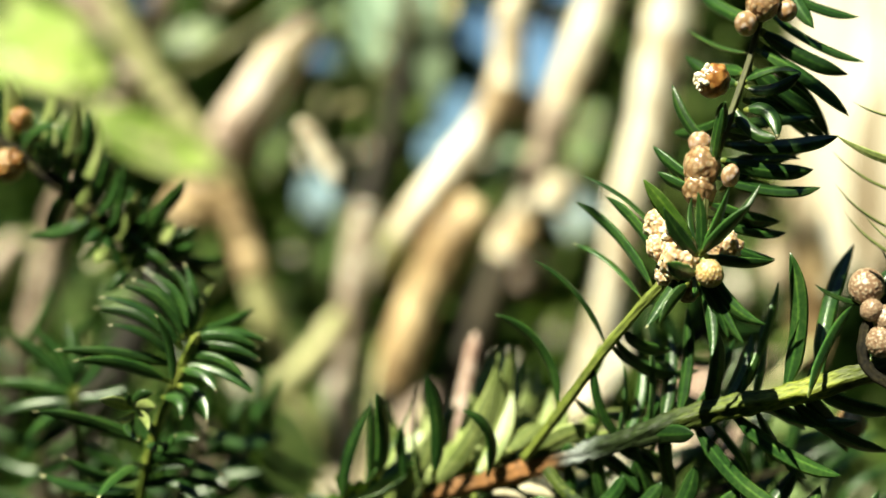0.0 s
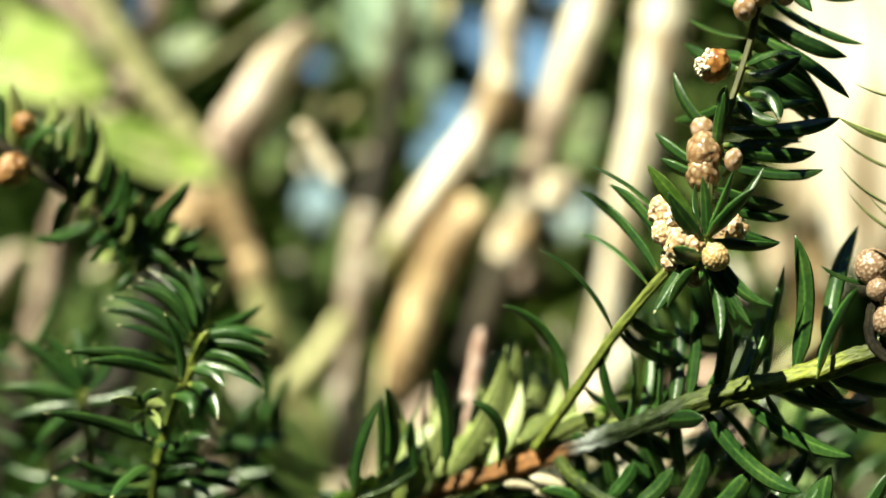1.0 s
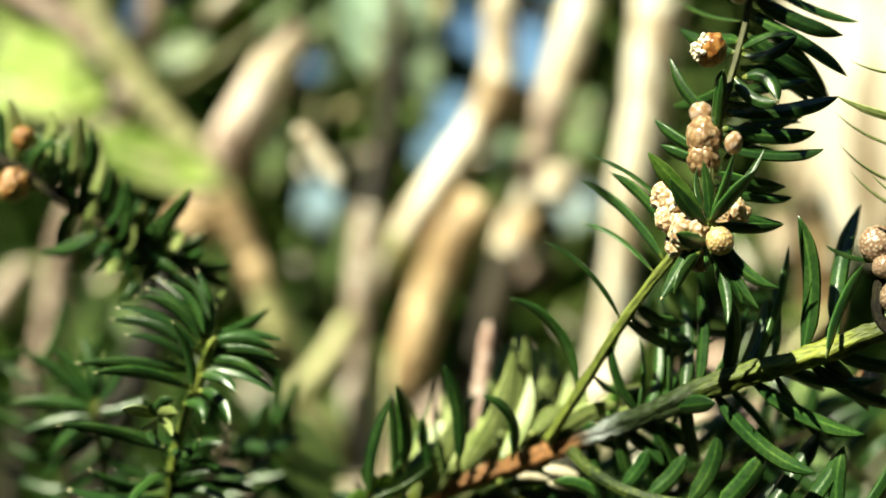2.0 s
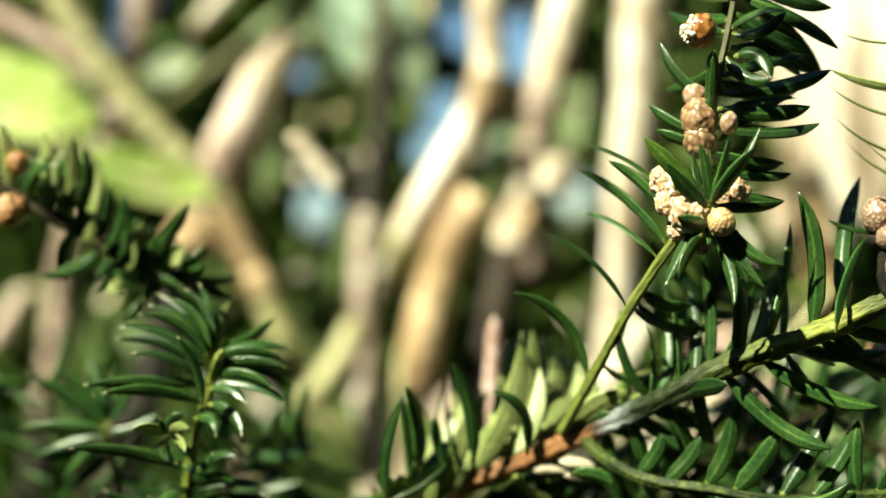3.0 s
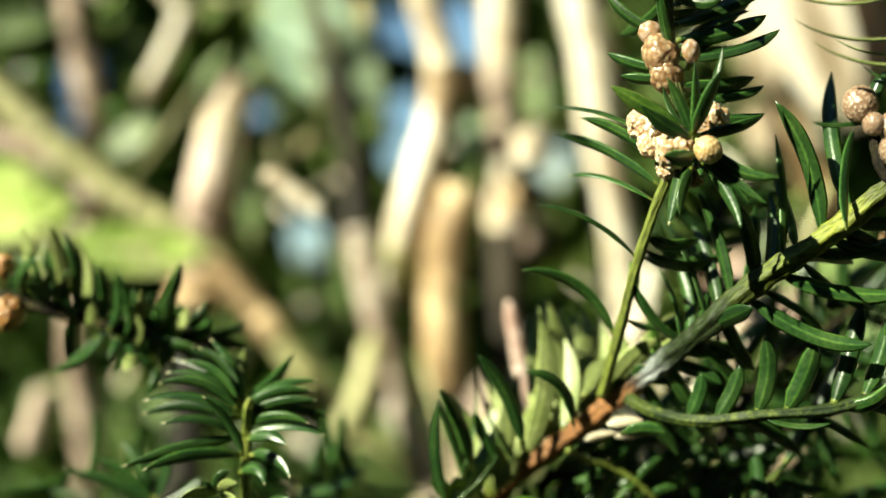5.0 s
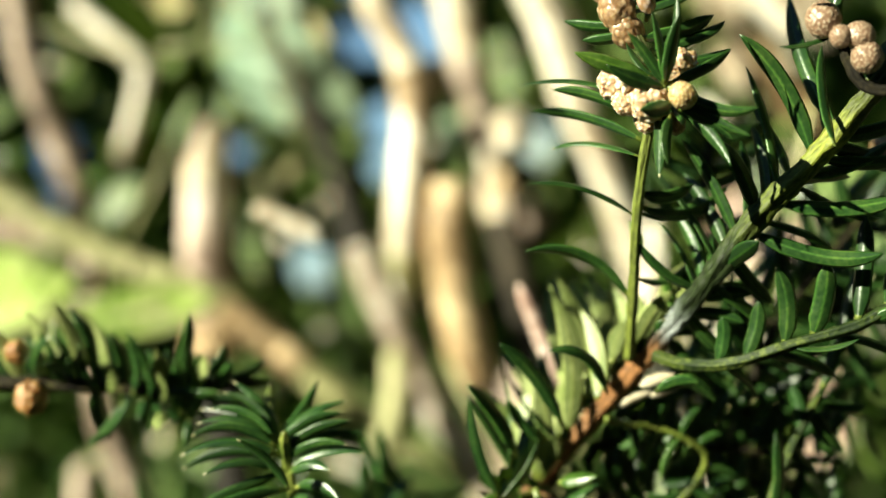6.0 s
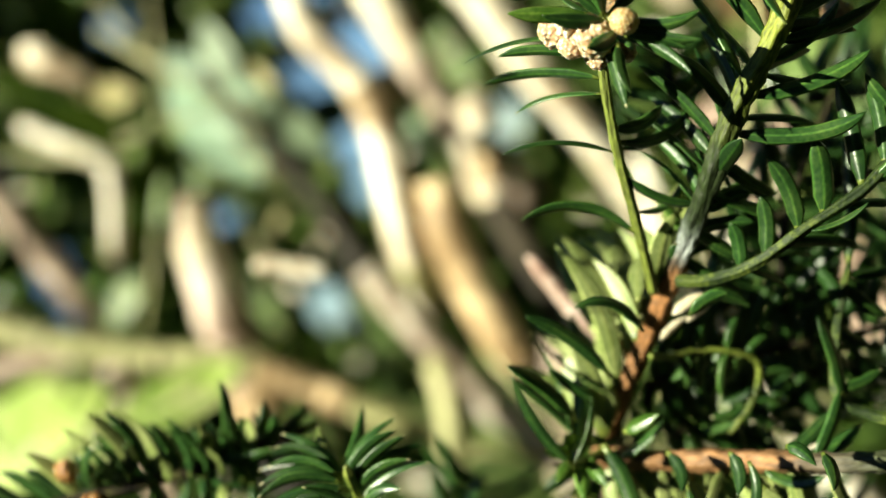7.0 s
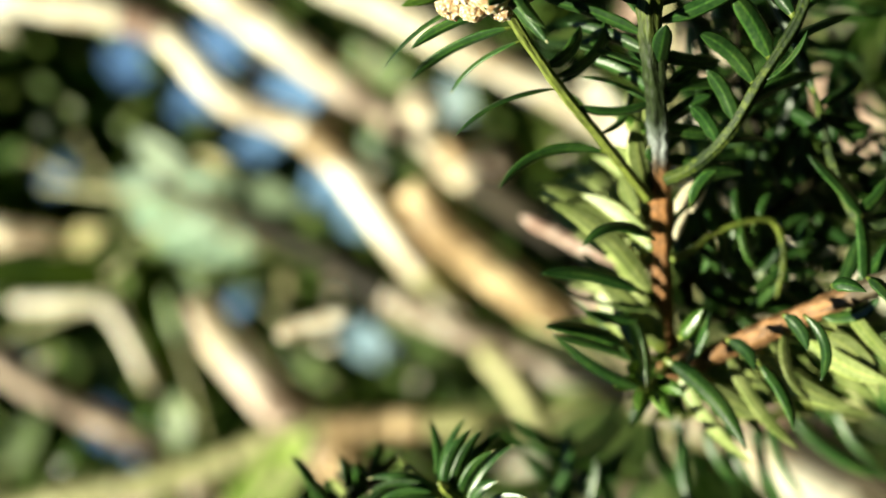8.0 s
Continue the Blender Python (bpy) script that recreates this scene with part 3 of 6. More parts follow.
needle(shoot, (52.5, 175.5, 44.3), (56.7, 171.6, 33.8), (-0.3, 0, -0.3), 2.8, 25)
needle(shoot, (53.2, 175.9, 46.2), (68.7, 175.9, 40.9), (-0.1, 0, -1), 3.0, 25, True)
needle(shoot, (52.1, 175.3, 43.4), (44.9, 183.4, 49), (-0.1, 0, -0.7), 2.6, 45)
needle(shoot, (42.6, 169.9, 17.7), (57, 177.9, 15.4), (0.5, 0, -0.9), 2.8, 30)
needle(shoot, (40.8, 169.3, 12.5), (57.6, 177.3, 8.7), (0.6, 0, -0.8), 2.8, 30)
needle(shoot, (46.9, 172.2, 28.7), (58.8, 178.2, 17.2), (-0.4, 0, -0.3), 3.0, 30)
needle(shoot, (48.1, 173, 32.4), (62.5, 181, 17.5), (0.6, -0, 0.6), 3.0, 30)

rosette = twig([(35.8, 169, -2.4), (36.9, 166, -1.7), (37.2, 162, -0.8)], 1.6, 1.2, green)
# the sun on this needle is put in by its lighter green
needle(rosette, (36.6, 162.8, 0.6), (28.7, 160.4, 10), (-0.5, 0, 0.6), 3.1, 8, sharp=True, young=True)
needle(rosette, (37.1, 162.2, -1), (31.4, 159.6, 6), (-0.4, 0, -0.4), 2.8, 12, sharp=True)
needle(rosette, (37.2, 162, -0.8), (36.4, 160, 8.2), (0.3, -0, 0.2), 2.1, 25, sharp=True)
needle(rosette, (37.2, 162, -0.8), (40.9, 160, 9), (0.4, -0, 0.1), 2.2, 35, sharp=True)
needle(rosette, (37.2, 162, -0.8), (45.9, 162, 9.6), (0.6, -0, -0.2), 2.1, 40, sharp=True)
needle(rosette, (37.2, 162, -0.8), (43.4, 158, 6.4), (-0, -0, 0.3), 2.6, 30, sharp=True)
needle(rosette, (37, 165, -1.4), (31.5, 162, -1.6), (0.3, -0, 0.3), 2.8, 0, sharp=True)
needle(rosette, (36.9, 166, -1.7), (29.1, 161, -11.3), (-0.2, 0, -0.4), 2.8, 35, True, sharp=True)
needle(rosette, (37, 164.6, -1.4), (37.9, 158.6, -15.3), (1.1, -0, -1), 2.4, 30, sharp=True)
needle(rosette, (37.1, 163.6, -1.1), (42.6, 158.6, -13.4), (0.1, 0, -1.4), 2.2, 45, sharp=True)
needle(rosette, (37.2, 162.2, -0.8), (45.6, 158.2, -10.5), (-0.3, 0, -2.1), 2.4, 35, sharp=True)
needle(rosette, (37, 164.8, -1.4), (43.7, 165.8, -11.9), (0.3, 0, -1.6), 2.1, 40, sharp=True)
needle(rosette, (36.9, 166, -1.7), (35.6, 160, -6.9), (0.5, 0, -0.8), 1.5, 20, sharp=True)
needle(rosette, (37.2, 162, -0.8), (48.5, 164, -1.6), (0.8, -0, -0.7), 2.2, 40, sharp=True)
needle(rosette, (37.2, 162.4, -0.9), (37.4, 168.4, 7.8), (-0.6, 0, -0), 2.1, 40, sharp=True)
needle(rosette, (37.1, 163.4, -1.1), (32.1, 167.4, 4.8), (-0.2, 0, -0.6), 2.2, 30, sharp=True)

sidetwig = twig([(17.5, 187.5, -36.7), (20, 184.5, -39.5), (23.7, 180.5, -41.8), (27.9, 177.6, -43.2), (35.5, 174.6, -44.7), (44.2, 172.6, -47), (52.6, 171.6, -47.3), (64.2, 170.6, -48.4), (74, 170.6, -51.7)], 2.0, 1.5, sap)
needle(sidetwig, (24.2, 180.2, -42), (28.7, 178.2, -35.8), (0.8, 0, 0), 3.0, 20)
needle(sidetwig, (27.7, 177.7, -43.2), (34.3, 175.7, -36.3), (0.8, 0, -0.2), 3.2, 20)
needle(sidetwig, (33.6, 175.3, -44.3), (38.9, 173.3, -33.2), (1.2, 0, -0.2), 3.4, 15)
needle(sidetwig, (37.7, 174.1, -45.3), (45.3, 171.1, -36.1), (0.7, 0, -0.2), 3.8, 10, True)
needle(sidetwig, (44.2, 172.6, -47), (55.2, 174.6, -33.8), (0.6, 0, 0.2), 3.4, 20)
needle(sidetwig, (48.8, 172, -47.2), (57.8, 172, -36.2), (0.7, 0, -0.3), 3.0, 25)
needle(sidetwig, (45.5, 172.4, -47.1), (54.1, 168.4, -44.5), (0.4, 0, -1.9), 3.2, 30)
needle(sidetwig, (34.3, 175, -44.5), (43, 171, -48.5), (-0.4, 0, -0.9), 1.8, 50)
needle(sidetwig, (52.6, 171.6, -47.3), (55, 169.6, -46.4), (0.1, 0, -0.5), 2.6, 20)
needle(sidetwig, (56, 171.3, -47.6), (57.5, 171.3, -36), (-0.7, -0, -0), 3.0, 25)
needle(sidetwig, (58.4, 171.1, -47.8), (66.5, 171.1, -36.6), (0.6, 0, -0.4), 3.2, 20)
needle(sidetwig, (26.7, 178.4, -42.8), (34.2, 184.5, -50.4), (0.6, -0, 0.8), 2.8, 40)
needle(sidetwig, (30.6, 176.5, -43.7), (39.5, 182.5, -54.6), (0.6, -0, 0.6), 2.8, 40)
needle(sidetwig, (40.3, 173.5, -46), (48.7, 177.5, -55.9), (0.4, -0, 0.3), 2.8, 40)
needle(sidetwig, (47.6, 172.2, -47.1), (58, 176.2, -56.3), (0.4, -0, 0.5), 2.8, 40)
needle(sidetwig, (24.4, 180.1, -42), (27.6, 185.1, -51.3), (0.8, -0, 0.6), 2.8, 40)

righttwig = twig([(72.8, 158, -20.5), (65.7, 160, -19.9), (61.2, 162, -16.9), (61.2, 163, -12.9), (62.8, 164, -8.1)], 2.0, 1.4, bark)
needle(righttwig, (62.8, 164, -8.1), (53.7, 162, -5), (-0.8, 0, -0.4), 1.8, 45)
needle(righttwig, (61.2, 162.2, -16.1), (69.9, 162.2, -12.9), (-0.1, -0, 0.8), 2.6, 30)
needle(righttwig, (63.7, 160.9, -18.6), (66.1, 160.9, -28.9), (0.3, 0, -0.5), 2.6, 30)
needle(righttwig, (52.7, 162, -21.4), (64.3, 176, -8.7), (-0.9, 0, 0.1), 2.8, 40)
needle(righttwig, (62.8, 164, -8.1), (67.3, 164, -2.3), (-0.6, -0, 0.7), 2.6, 30)

farright = twig([(73.5, 156, -13.9), (70.8, 157, -3), (68.8, 158, 7.3), (68.5, 159, 17.7), (67.3, 159.9, 27.5)], 1.8, 1.2, green)
needle(farright, (68.8, 158, 7.3), (54.9, 158, 13.8), (-0.7, 0, -1.4), 1.7, 125, sharp=True)
needle(farright, (70, 157.4, 1.1), (55, 157.4, 9.3), (-1.3, 0, -1.4), 1.9, 125, sharp=True)
needle(farright, (70.9, 156.9, -3.5), (56.1, 156.9, 5.4), (-1.4, 0, -1.2), 1.9, 125, sharp=True)
needle(farright, (68.4, 159.1, 18.7), (58, 159.1, 21), (-0.1, 0, -0.9), 1.7, 125, sharp=True)
needle(farright, (68.7, 158.4, 11.5), (56.9, 162.4, 16.5), (-0.2, 0, -0.9), 1.6, 125, sharp=True)
needle(farright, (70.6, 157.1, -2), (60.5, 161.1, 5), (-1.1, 0, -0.8), 1.6, 125, sharp=True)
needle(farright, (71.8, 156.6, -7.4), (62.7, 160.6, 0.2), (-1.5, 0, -0.8), 1.7, 50, sharp=True)
needle(farright, (68.8, 158, 7.3), (79.5, 161.9, 15.6), (-0.6, 0, 0.5), 1.7, 50, sharp=True)

leftshoot = twig([(-57.9, 203.1, -67.1), (-53.9, 196.1, -51), (-50, 191, -35.3), (-45.6, 188, -24.4), (-41.9, 186, -17.1), (-39.8, 184, -13.7)], 1.7, 1.5, green)
needle(leftshoot, (-49.5, 190.7, -34.2), (-39.7, 184.7, -31.2), (-0.2, -0, 1.3), 2.8, 40)
needle(leftshoot, (-50.8, 192, -38.4), (-63.6, 188.1, -34.4), (-0.4, 0, -2), 2.8, 40, True)
needle(leftshoot, (-51.4, 192.8, -40.8), (-67.6, 188.8, -37.7), (-0.1, 0, -1.2), 2.8, 40, True)
needle(leftshoot, (-50.4, 191.5, -36.9), (-40.6, 187.5, -36.7), (0.5, -0, 1.7), 2.6, 40)
needle(leftshoot, (-51.4, 192.8, -40.8), (-40.7, 188.3, -41.6), (0.6, -0, 1.8), 2.6, 40)
needle(leftshoot, (-50.8, 192, -38.4), (-36.5, 188, -37.8), (0.4, -0, 1.9), 2.6, 40, True)
needle(leftshoot, (-51.2, 192.6, -40), (-35.9, 190.5, -40.8), (0.3, -0, 1.1), 2.6, 40)
needle(leftshoot, (-50.2, 191.3, -36.1), (-54.4, 177.3, -39.4), (-0.7, -0, 0.8), 3.6, 35, True)
needle(leftshoot, (-51.6, 193.1, -41.6), (-63.6, 191.1, -42), (0.3, 0, -1.3), 2.6, 40, True)
needle(leftshoot, (-53.4, 195.3, -48.6), (-65.6, 191.4, -47.1), (0.3, 0, -1.7), 2.6, 40)
needle(leftshoot, (-52.4, 194.1, -44.7), (-64.9, 192.1, -47.1), (0.2, 0, -1.3), 2.8, 40, True)
needle(leftshoot, (-52, 193.6, -43.2), (-38.8, 191.5, -45), (-0.1, 0, -1.5), 2.8, 40, True)
needle(leftshoot, (-53.2, 195.1, -47.9), (-66.2, 193.1, -53.1), (0.5, 0, -1.2), 2.8, 40)
needle(leftshoot, (-53.2, 195.1, -47.9), (-39.1, 193.1, -52.2), (-0.3, 0, -1.3), 2.8, 40, True)
needle(leftshoot, (-53.4, 195.3, -48.6), (-38.2, 194.6, -52.7), (-0.2, 0, -0.9), 2.8, 40, True)
needle(leftshoot, (-49.1, 190.4, -33.1), (-52.6, 184.4, -23), (1.1, -0, 0.6), 2.8, 50)

leftbranch = twig([(-108.4, 206.9, 39.7), (-93.9, 206.9, 28.2), (-85, 205.8, 22.5), (-77.5, 204.8, 17.5), (-67.2, 204.8, 10), (-60.3, 205.8, 4.5), (-50.4, 207.9, -0.8), (-43.2, 213.2, -6.2)], 3.2, 1.7, bark)
needle(leftbranch, (-76.4, 204.8, 16.8), (-67.2, 196.3, 21.7), (-1.2, -0, 1.4), 3.8, 20, True)
needle(leftbranch, (-79, 205, 18.5), (-78.3, 202.9, 31.3), (0.8, -0, 0.4), 3.4, 163, sharp=True)
needle(leftbranch, (-75.9, 204.8, 16.4), (-70.6, 202.7, 28.9), (1.8, -0, 0.8), 3.4, 163, sharp=True)
needle(leftbranch, (-69.7, 204.8, 11.9), (-65.2, 200.6, 27.2), (1.4, -0, -0), 3.2, 163, sharp=True)
needle(leftbranch, (-68.1, 204.8, 10.7), (-64.3, 204.8, 25.9), (1.5, -0, -0.2), 2.8, 45, True)
needle(leftbranch, (-66.5, 204.9, 9.5), (-62.3, 202.8, 24.7), (1.6, -0, 0), 3.2, 163, True, sharp=True)
needle(leftbranch, (-62.7, 205.5, 6.5), (-56.9, 201.3, 15.5), (1.1, -0, -0.8), 2.8, 35)
needle(leftbranch, (-61.6, 205.6, 5.7), (-56, 197.2, 12.3), (0.9, -0, -0.5), 2.6, 35)
needle(leftbranch, (-58.3, 206.2, 3.5), (-46, 202, 12.6), (1.1, 0, -1.2), 2.8, 40, True)
needle(leftbranch, (-59.7, 205.9, 4.3), (-53.9, 199.6, 10.3), (0.6, 0, -0.7), 3.0, 163, sharp=True)
needle(leftbranch, (-56.4, 206.6, 2.4), (-50.1, 202.4, 7.4), (0.6, 0, -0.8), 2.8, 30)
needle(leftbranch, (-53.9, 207.2, 1.1), (-49, 203, 5.6), (0.5, 0, -0.6), 2.8, 25)
needle(leftbranch, (-53.9, 207.2, 1.1), (-47.7, 200.9, 4.7), (0.4, 0, -0.9), 3.2, 163, True, sharp=True)
needle(leftbranch, (-51.5, 207.7, -0.3), (-44.7, 203.5, 1.3), (0.3, 0, -1.1), 2.8, 30)
needle(leftbranch, (-63.4, 205.4, 7), (-72.5, 199.1, 3), (0.1, 0, -1.7), 2.8, 40)
needle(leftbranch, (-71.8, 204.8, 13.3), (-71, 206.9, 23.6), (1.1, -0, -0.1), 2.8, 40)
needle(leftbranch, (-73.3, 204.8, 14.5), (-75.9, 209, 25.4), (1.1, -0, 0.1), 2.8, 40, True)
needle(leftbranch, (-65.1, 205.1, 8.4), (-64, 211.4, 20.4), (0.9, -0, -0.3), 2.8, 40)
needle(leftbranch, (-59.3, 206, 4), (-48.9, 201.8, -2.8), (-0.4, 0, -0.5), 2.8, 40, True)
needle(leftbranch, (-56.4, 206.6, 2.4), (-46.5, 204.5, -6), (-0.5, 0, -0.9), 2.8, 40)
needle(leftbranch, (-80.5, 205.2, 19.5), (-81.7, 205.2, 30.1), (0.7, -0, -0), 2.8, 30, True)
needle(leftbranch, (-82.8, 205.5, 21), (-84.9, 205.5, 33.3), (0.7, -0, 0.1), 2.8, 30)
needle(leftbranch, (-87.3, 206.1, 23.9), (-89.4, 206.1, 36.4), (0.8, -0, 0.2), 2.8, 30)
needle(leftbranch, (-84.7, 205.8, 22.2), (-93.3, 205.8, 12.6), (-0.8, 0, 0.4), 2.8, 30)
needle(leftbranch, (-91.7, 206.6, 26.8), (-90.6, 206.6, 39.7), (0.8, -0, 0.1), 2.8, 30, True)
needle(leftbranch, (-90.7, 206.5, 26.2), (-99.9, 206.5, 15.8), (-0.5, 0, 0.5), 2.8, 30)
needle(leftbranch, (-61.6, 205.6, 5.7), (-58.1, 203.5, -2.8), (-1.1, 0, -0.7), 2.8, 40)
needle(leftbranch, (-53.3, 207.3, 0.8), (-45, 207.3, 4.4), (0.3, 0, -1.1), 2.8, 40)
needle(leftbranch, (-49.7, 208.4, -1.4), (-40.5, 210.5, -1.9), (0, 0, -0.8), 2.8, 40, True)
needle(leftbranch, (-48.6, 209.3, -2.2), (-46, 211.4, -12.5), (-0.8, 0, -0.1), 2.8, 40)
needle(leftbranch, (-68.1, 204.8, 10.7), (-73.5, 211.1, 1.3), (-0.7, 0, 0.2), 2.8, 40)
needle(leftbranch, (-70.8, 204.8, 12.6), (-67.7, 202.7, 24.2), (0.8, -0, -0.1), 2.6, 45, True)
needle(leftbranch, (-66.8, 204.9, 9.8), (-65.8, 207, 22.1), (0.7, -0, -0.2), 2.6, 45, True)
needle(leftbranch, (-64, 205.3, 7.6), (-60, 203.2, 17.5), (0.6, -0, -0.4), 2.6, 45)
needle(leftbranch, (-60.6, 205.8, 4.8), (-56.9, 205.8, 11.6), (0.6, -0, -0.6), 2.6, 45)
needle(leftbranch, (-58.8, 206.1, 3.8), (-54.5, 208.2, 9.7), (0.6, 0, -0.7), 2.6, 45)
needle(leftbranch, (-55.3, 206.9, 1.9), (-49.7, 204.8, 9.5), (0.7, 0, -0.7), 2.6, 45, True)
needle(leftbranch, (-52.4, 207.5, 0.2), (-48.1, 207.5, 4.9), (0.5, 0, -0.8), 2.6, 45)
needle(leftbranch, (-50.1, 208.2, -1.1), (-46.8, 210.3, 4.4), (0.4, 0, -0.6), 2.6, 45)
needle(leftbranch, (-75.9, 204.8, 16.4), (-79.1, 209, 27.5), (0.5, -0, -0.1), 2.6, 45)
needle(leftbranch, (-72.9, 204.8, 14.1), (-70.4, 200.6, 24.4), (0.8, -0, -0), 2.6, 45, True)
needle(leftbranch, (-66.8, 204.9, 9.8), (-60.6, 207, 2.3), (0.4, -0, 0.5), 2.6, 45)
needle(leftbranch, (-61, 205.7, 5.1), (-66.8, 209.9, -1.9), (0.5, 0, -0.8), 2.6, 45)
needle(leftbranch, (-55.9, 206.7, 2.1), (-56, 208.8, -6.1), (0.5, -0, -0.3), 2.6, 45)
needle(leftbranch, (-51.9, 207.6, -0), (-49.8, 209.7, -9.2), (0.5, -0, 0), 2.6, 45, True)

darkstar = twig([(-73.5, 223.2, -73.4), (-71.7, 220.4, -58.6), (-69.5, 215.8, -44.5), (-68.3, 208.5, -26.2)], 1.6, 1.2, green)
needle(darkstar, (-68.4, 208.9, -27.2), (-81.4, 208.9, -15.2), (0.8, -0, 0.8), 3.0, 30, sharp=True)
needle(darkstar, (-68.3, 208.5, -26.2), (-76, 208.4, -14.5), (1, -0, 0.5), 3.0, 30, sharp=True)
needle(darkstar, (-68.4, 208.9, -27.2), (-84.7, 208.9, -24.8), (0.1, -0, 0.7), 3.0, 30, sharp=True)
needle(darkstar, (-68.5, 209.2, -28.1), (-82.9, 209.3, -30.7), (-0.3, -0, 0.9), 3.0, 30, sharp=True)
needle(darkstar, (-68.4, 208.9, -27.2), (-58.5, 208.9, -25.5), (0.6, 0, -0.6), 3.0, 30, sharp=True)
needle(darkstar, (-68.5, 209.2, -28.1), (-77.8, 209.3, -35.6), (-0.4, -0, 0.5), 3.0, 30, sharp=True)
needle(darkstar, (-68.3, 208.5, -26.2), (-62.4, 208.4, -16.9), (1.3, -0, -0.5), 3.0, 30, sharp=True)
needle(darkstar, (-68.3, 208.5, -26.2), (-70.8, 212, -13.8), (1.1, -0, 0.6), 3.0, 30, sharp=True)
needle(darkstar, (-68.8, 211.1, -32.6), (-82, 214.7, -40.7), (-0.1, -0, 0.6), 3.0, 30, sharp=True)
needle(darkstar, (-68.9, 212.2, -35.4), (-58.6, 215.8, -42.6), (-0.2, 0, -0.6), 3.0, 30, sharp=True)
needle(darkstar, (-69.2, 214, -39.9), (-82.1, 217.7, -46.7), (-0.5, -0, 0.8), 3.0, 30, sharp=True)

lightstar = twig([(-12.2, 200.2, -47.7), (-14.9, 196.2, -46), (-17.1, 190.2, -43.3)], 1.6, 1.4, green)
needle(lightstar, (-17.1, 190.2, -43.3), (-11.5, 187.9, -25.4), (-1.3, 0, 0.4), 3.0, 35, sharp=True)
needle(lightstar, (-17.1, 190.2, -43.3), (-5, 192.1, -37.6), (0.6, 0, -1.2), 3.2, 70, sharp=True)
needle(lightstar, (-16.8, 191.1, -43.7), (-3.8, 200.8, -22.9), (1.5, 0, -1.3), 2.8, 85, sharp=True)
needle(lightstar, (-17.1, 190.2, -43.3), (-0.5, 202, -32.4), (0.3, 0, -1), 3.6, 10, sharp=True)
needle(lightstar, (-14, 211.1, -50.9), (-18.8, 211, -42.6), (0.5, -0, 0.2), 2.8, 25, sharp=True, young=True)
needle(lightstar, (-14, 211.1, -50.9), (-21.9, 208.9, -47.7), (0.1, -0, 0.5), 2.8, 25, sharp=True, young=True)
needle(lightstar, (-14, 211.1, -50.9), (-22, 209, -55.9), (-0.7, 0, 0.3), 2.8, 25, sharp=True, young=True)
needle(lightstar, (-13.7, 212.1, -51.4), (-17.3, 207.8, -56.8), (-0.8, 0, 0.2), 3.0, 25, sharp=True, young=True)
needle(lightstar, (-14, 211.1, -50.9), (-13.8, 215.5, -43.7), (0.8, -0, -0.1), 3.0, 25, sharp=True, young=True)
needle(lightstar, (-13.7, 212.1, -51.4), (-7.9, 218.7, -42.2), (0.6, 0, -0.5), 3.0, 25, sharp=True, young=True)
needle(lightstar, (-14, 211.1, -50.9), (-12.7, 213.2, -39.8), (0.7, -0, -0.2), 2.8, 25, sharp=True, young=True)
needle(lightstar, (-14, 211.1, -50.9), (-21.6, 211.1, -44.4), (-0.6, 0, -0.6), 2.6, 25, sharp=True, young=True)
needle(lightstar, (-13.9, 211.5, -51.1), (-22.2, 208.2, -52.1), (-0.2, 0, -0.9), 2.6, 25, True, sharp=True, young=True)

deeptwig = twig([(-1.7, 210.2, -50.4), (10.8, 215.1, -49.4), (19, 222.2, -58.9), (22.9, 228.4, -70.7), (25.8, 232.5, -83.2), (27.3, 236.7, -97.9)], 1.6, 1.2, bark)
needle(deeptwig, (12.4, 216.6, -51.3), (25.9, 224.5, -51.8), (-0.1, -0, 1), 2.6, 30)
needle(deeptwig, (16.6, 220.1, -56.1), (31.7, 228.1, -58.6), (-0.2, -0, 0.8), 2.6, 30)
needle(deeptwig, (20.4, 224.4, -63), (35.4, 232.4, -66.8), (0.2, -0, 1), 2.6, 30)
needle(deeptwig, (14.1, 218, -53.2), (5.8, 226.1, -60), (0.3, 0, -1), 2.6, 30)
needle(deeptwig, (18.2, 221.5, -58), (9.8, 229.7, -68.7), (0.7, 0, -0.6), 2.6, 30)
needle(deeptwig, (21.3, 225.9, -66), (11.4, 234.1, -77.3), (0.8, 0, -0.7), 2.6, 30)
needle(deeptwig, (23.7, 229.6, -74.4), (37.2, 237.7, -81.6), (-0, -0, 1), 2.6, 30)
needle(deeptwig, (23.7, 229.6, -74.4), (13.8, 237.8, -85), (0.4, 0, -0.6), 2.6, 30)
needle(deeptwig, (14.9, 218.7, -54.1), (16.3, 222.8, -64), (0.7, -0, 0), 2.4, 10)
needle(deeptwig, (19.4, 222.9, -60.1), (25.5, 226.9, -65.2), (0.6, -0, 0.7), 2.4, 10)
needle(deeptwig, (25.2, 231.7, -80.7), (37.2, 239.7, -88.2), (0, -0, 1), 2.6, 30)
needle(deeptwig, (9.6, 214.7, -49.5), (10.9, 222.6, -44.6), (-1, 0, 0.1), 2.6, 30, True)
needle(deeptwig, (22.5, 227.8, -69.5), (26.8, 233.6, -61.1), (-1.2, 0, 0.2), 2.6, 30)
needle(deeptwig, (24.8, 231.1, -78.8), (30.5, 236.9, -70.9), (-1, -0, 0.4), 2.6, 30)

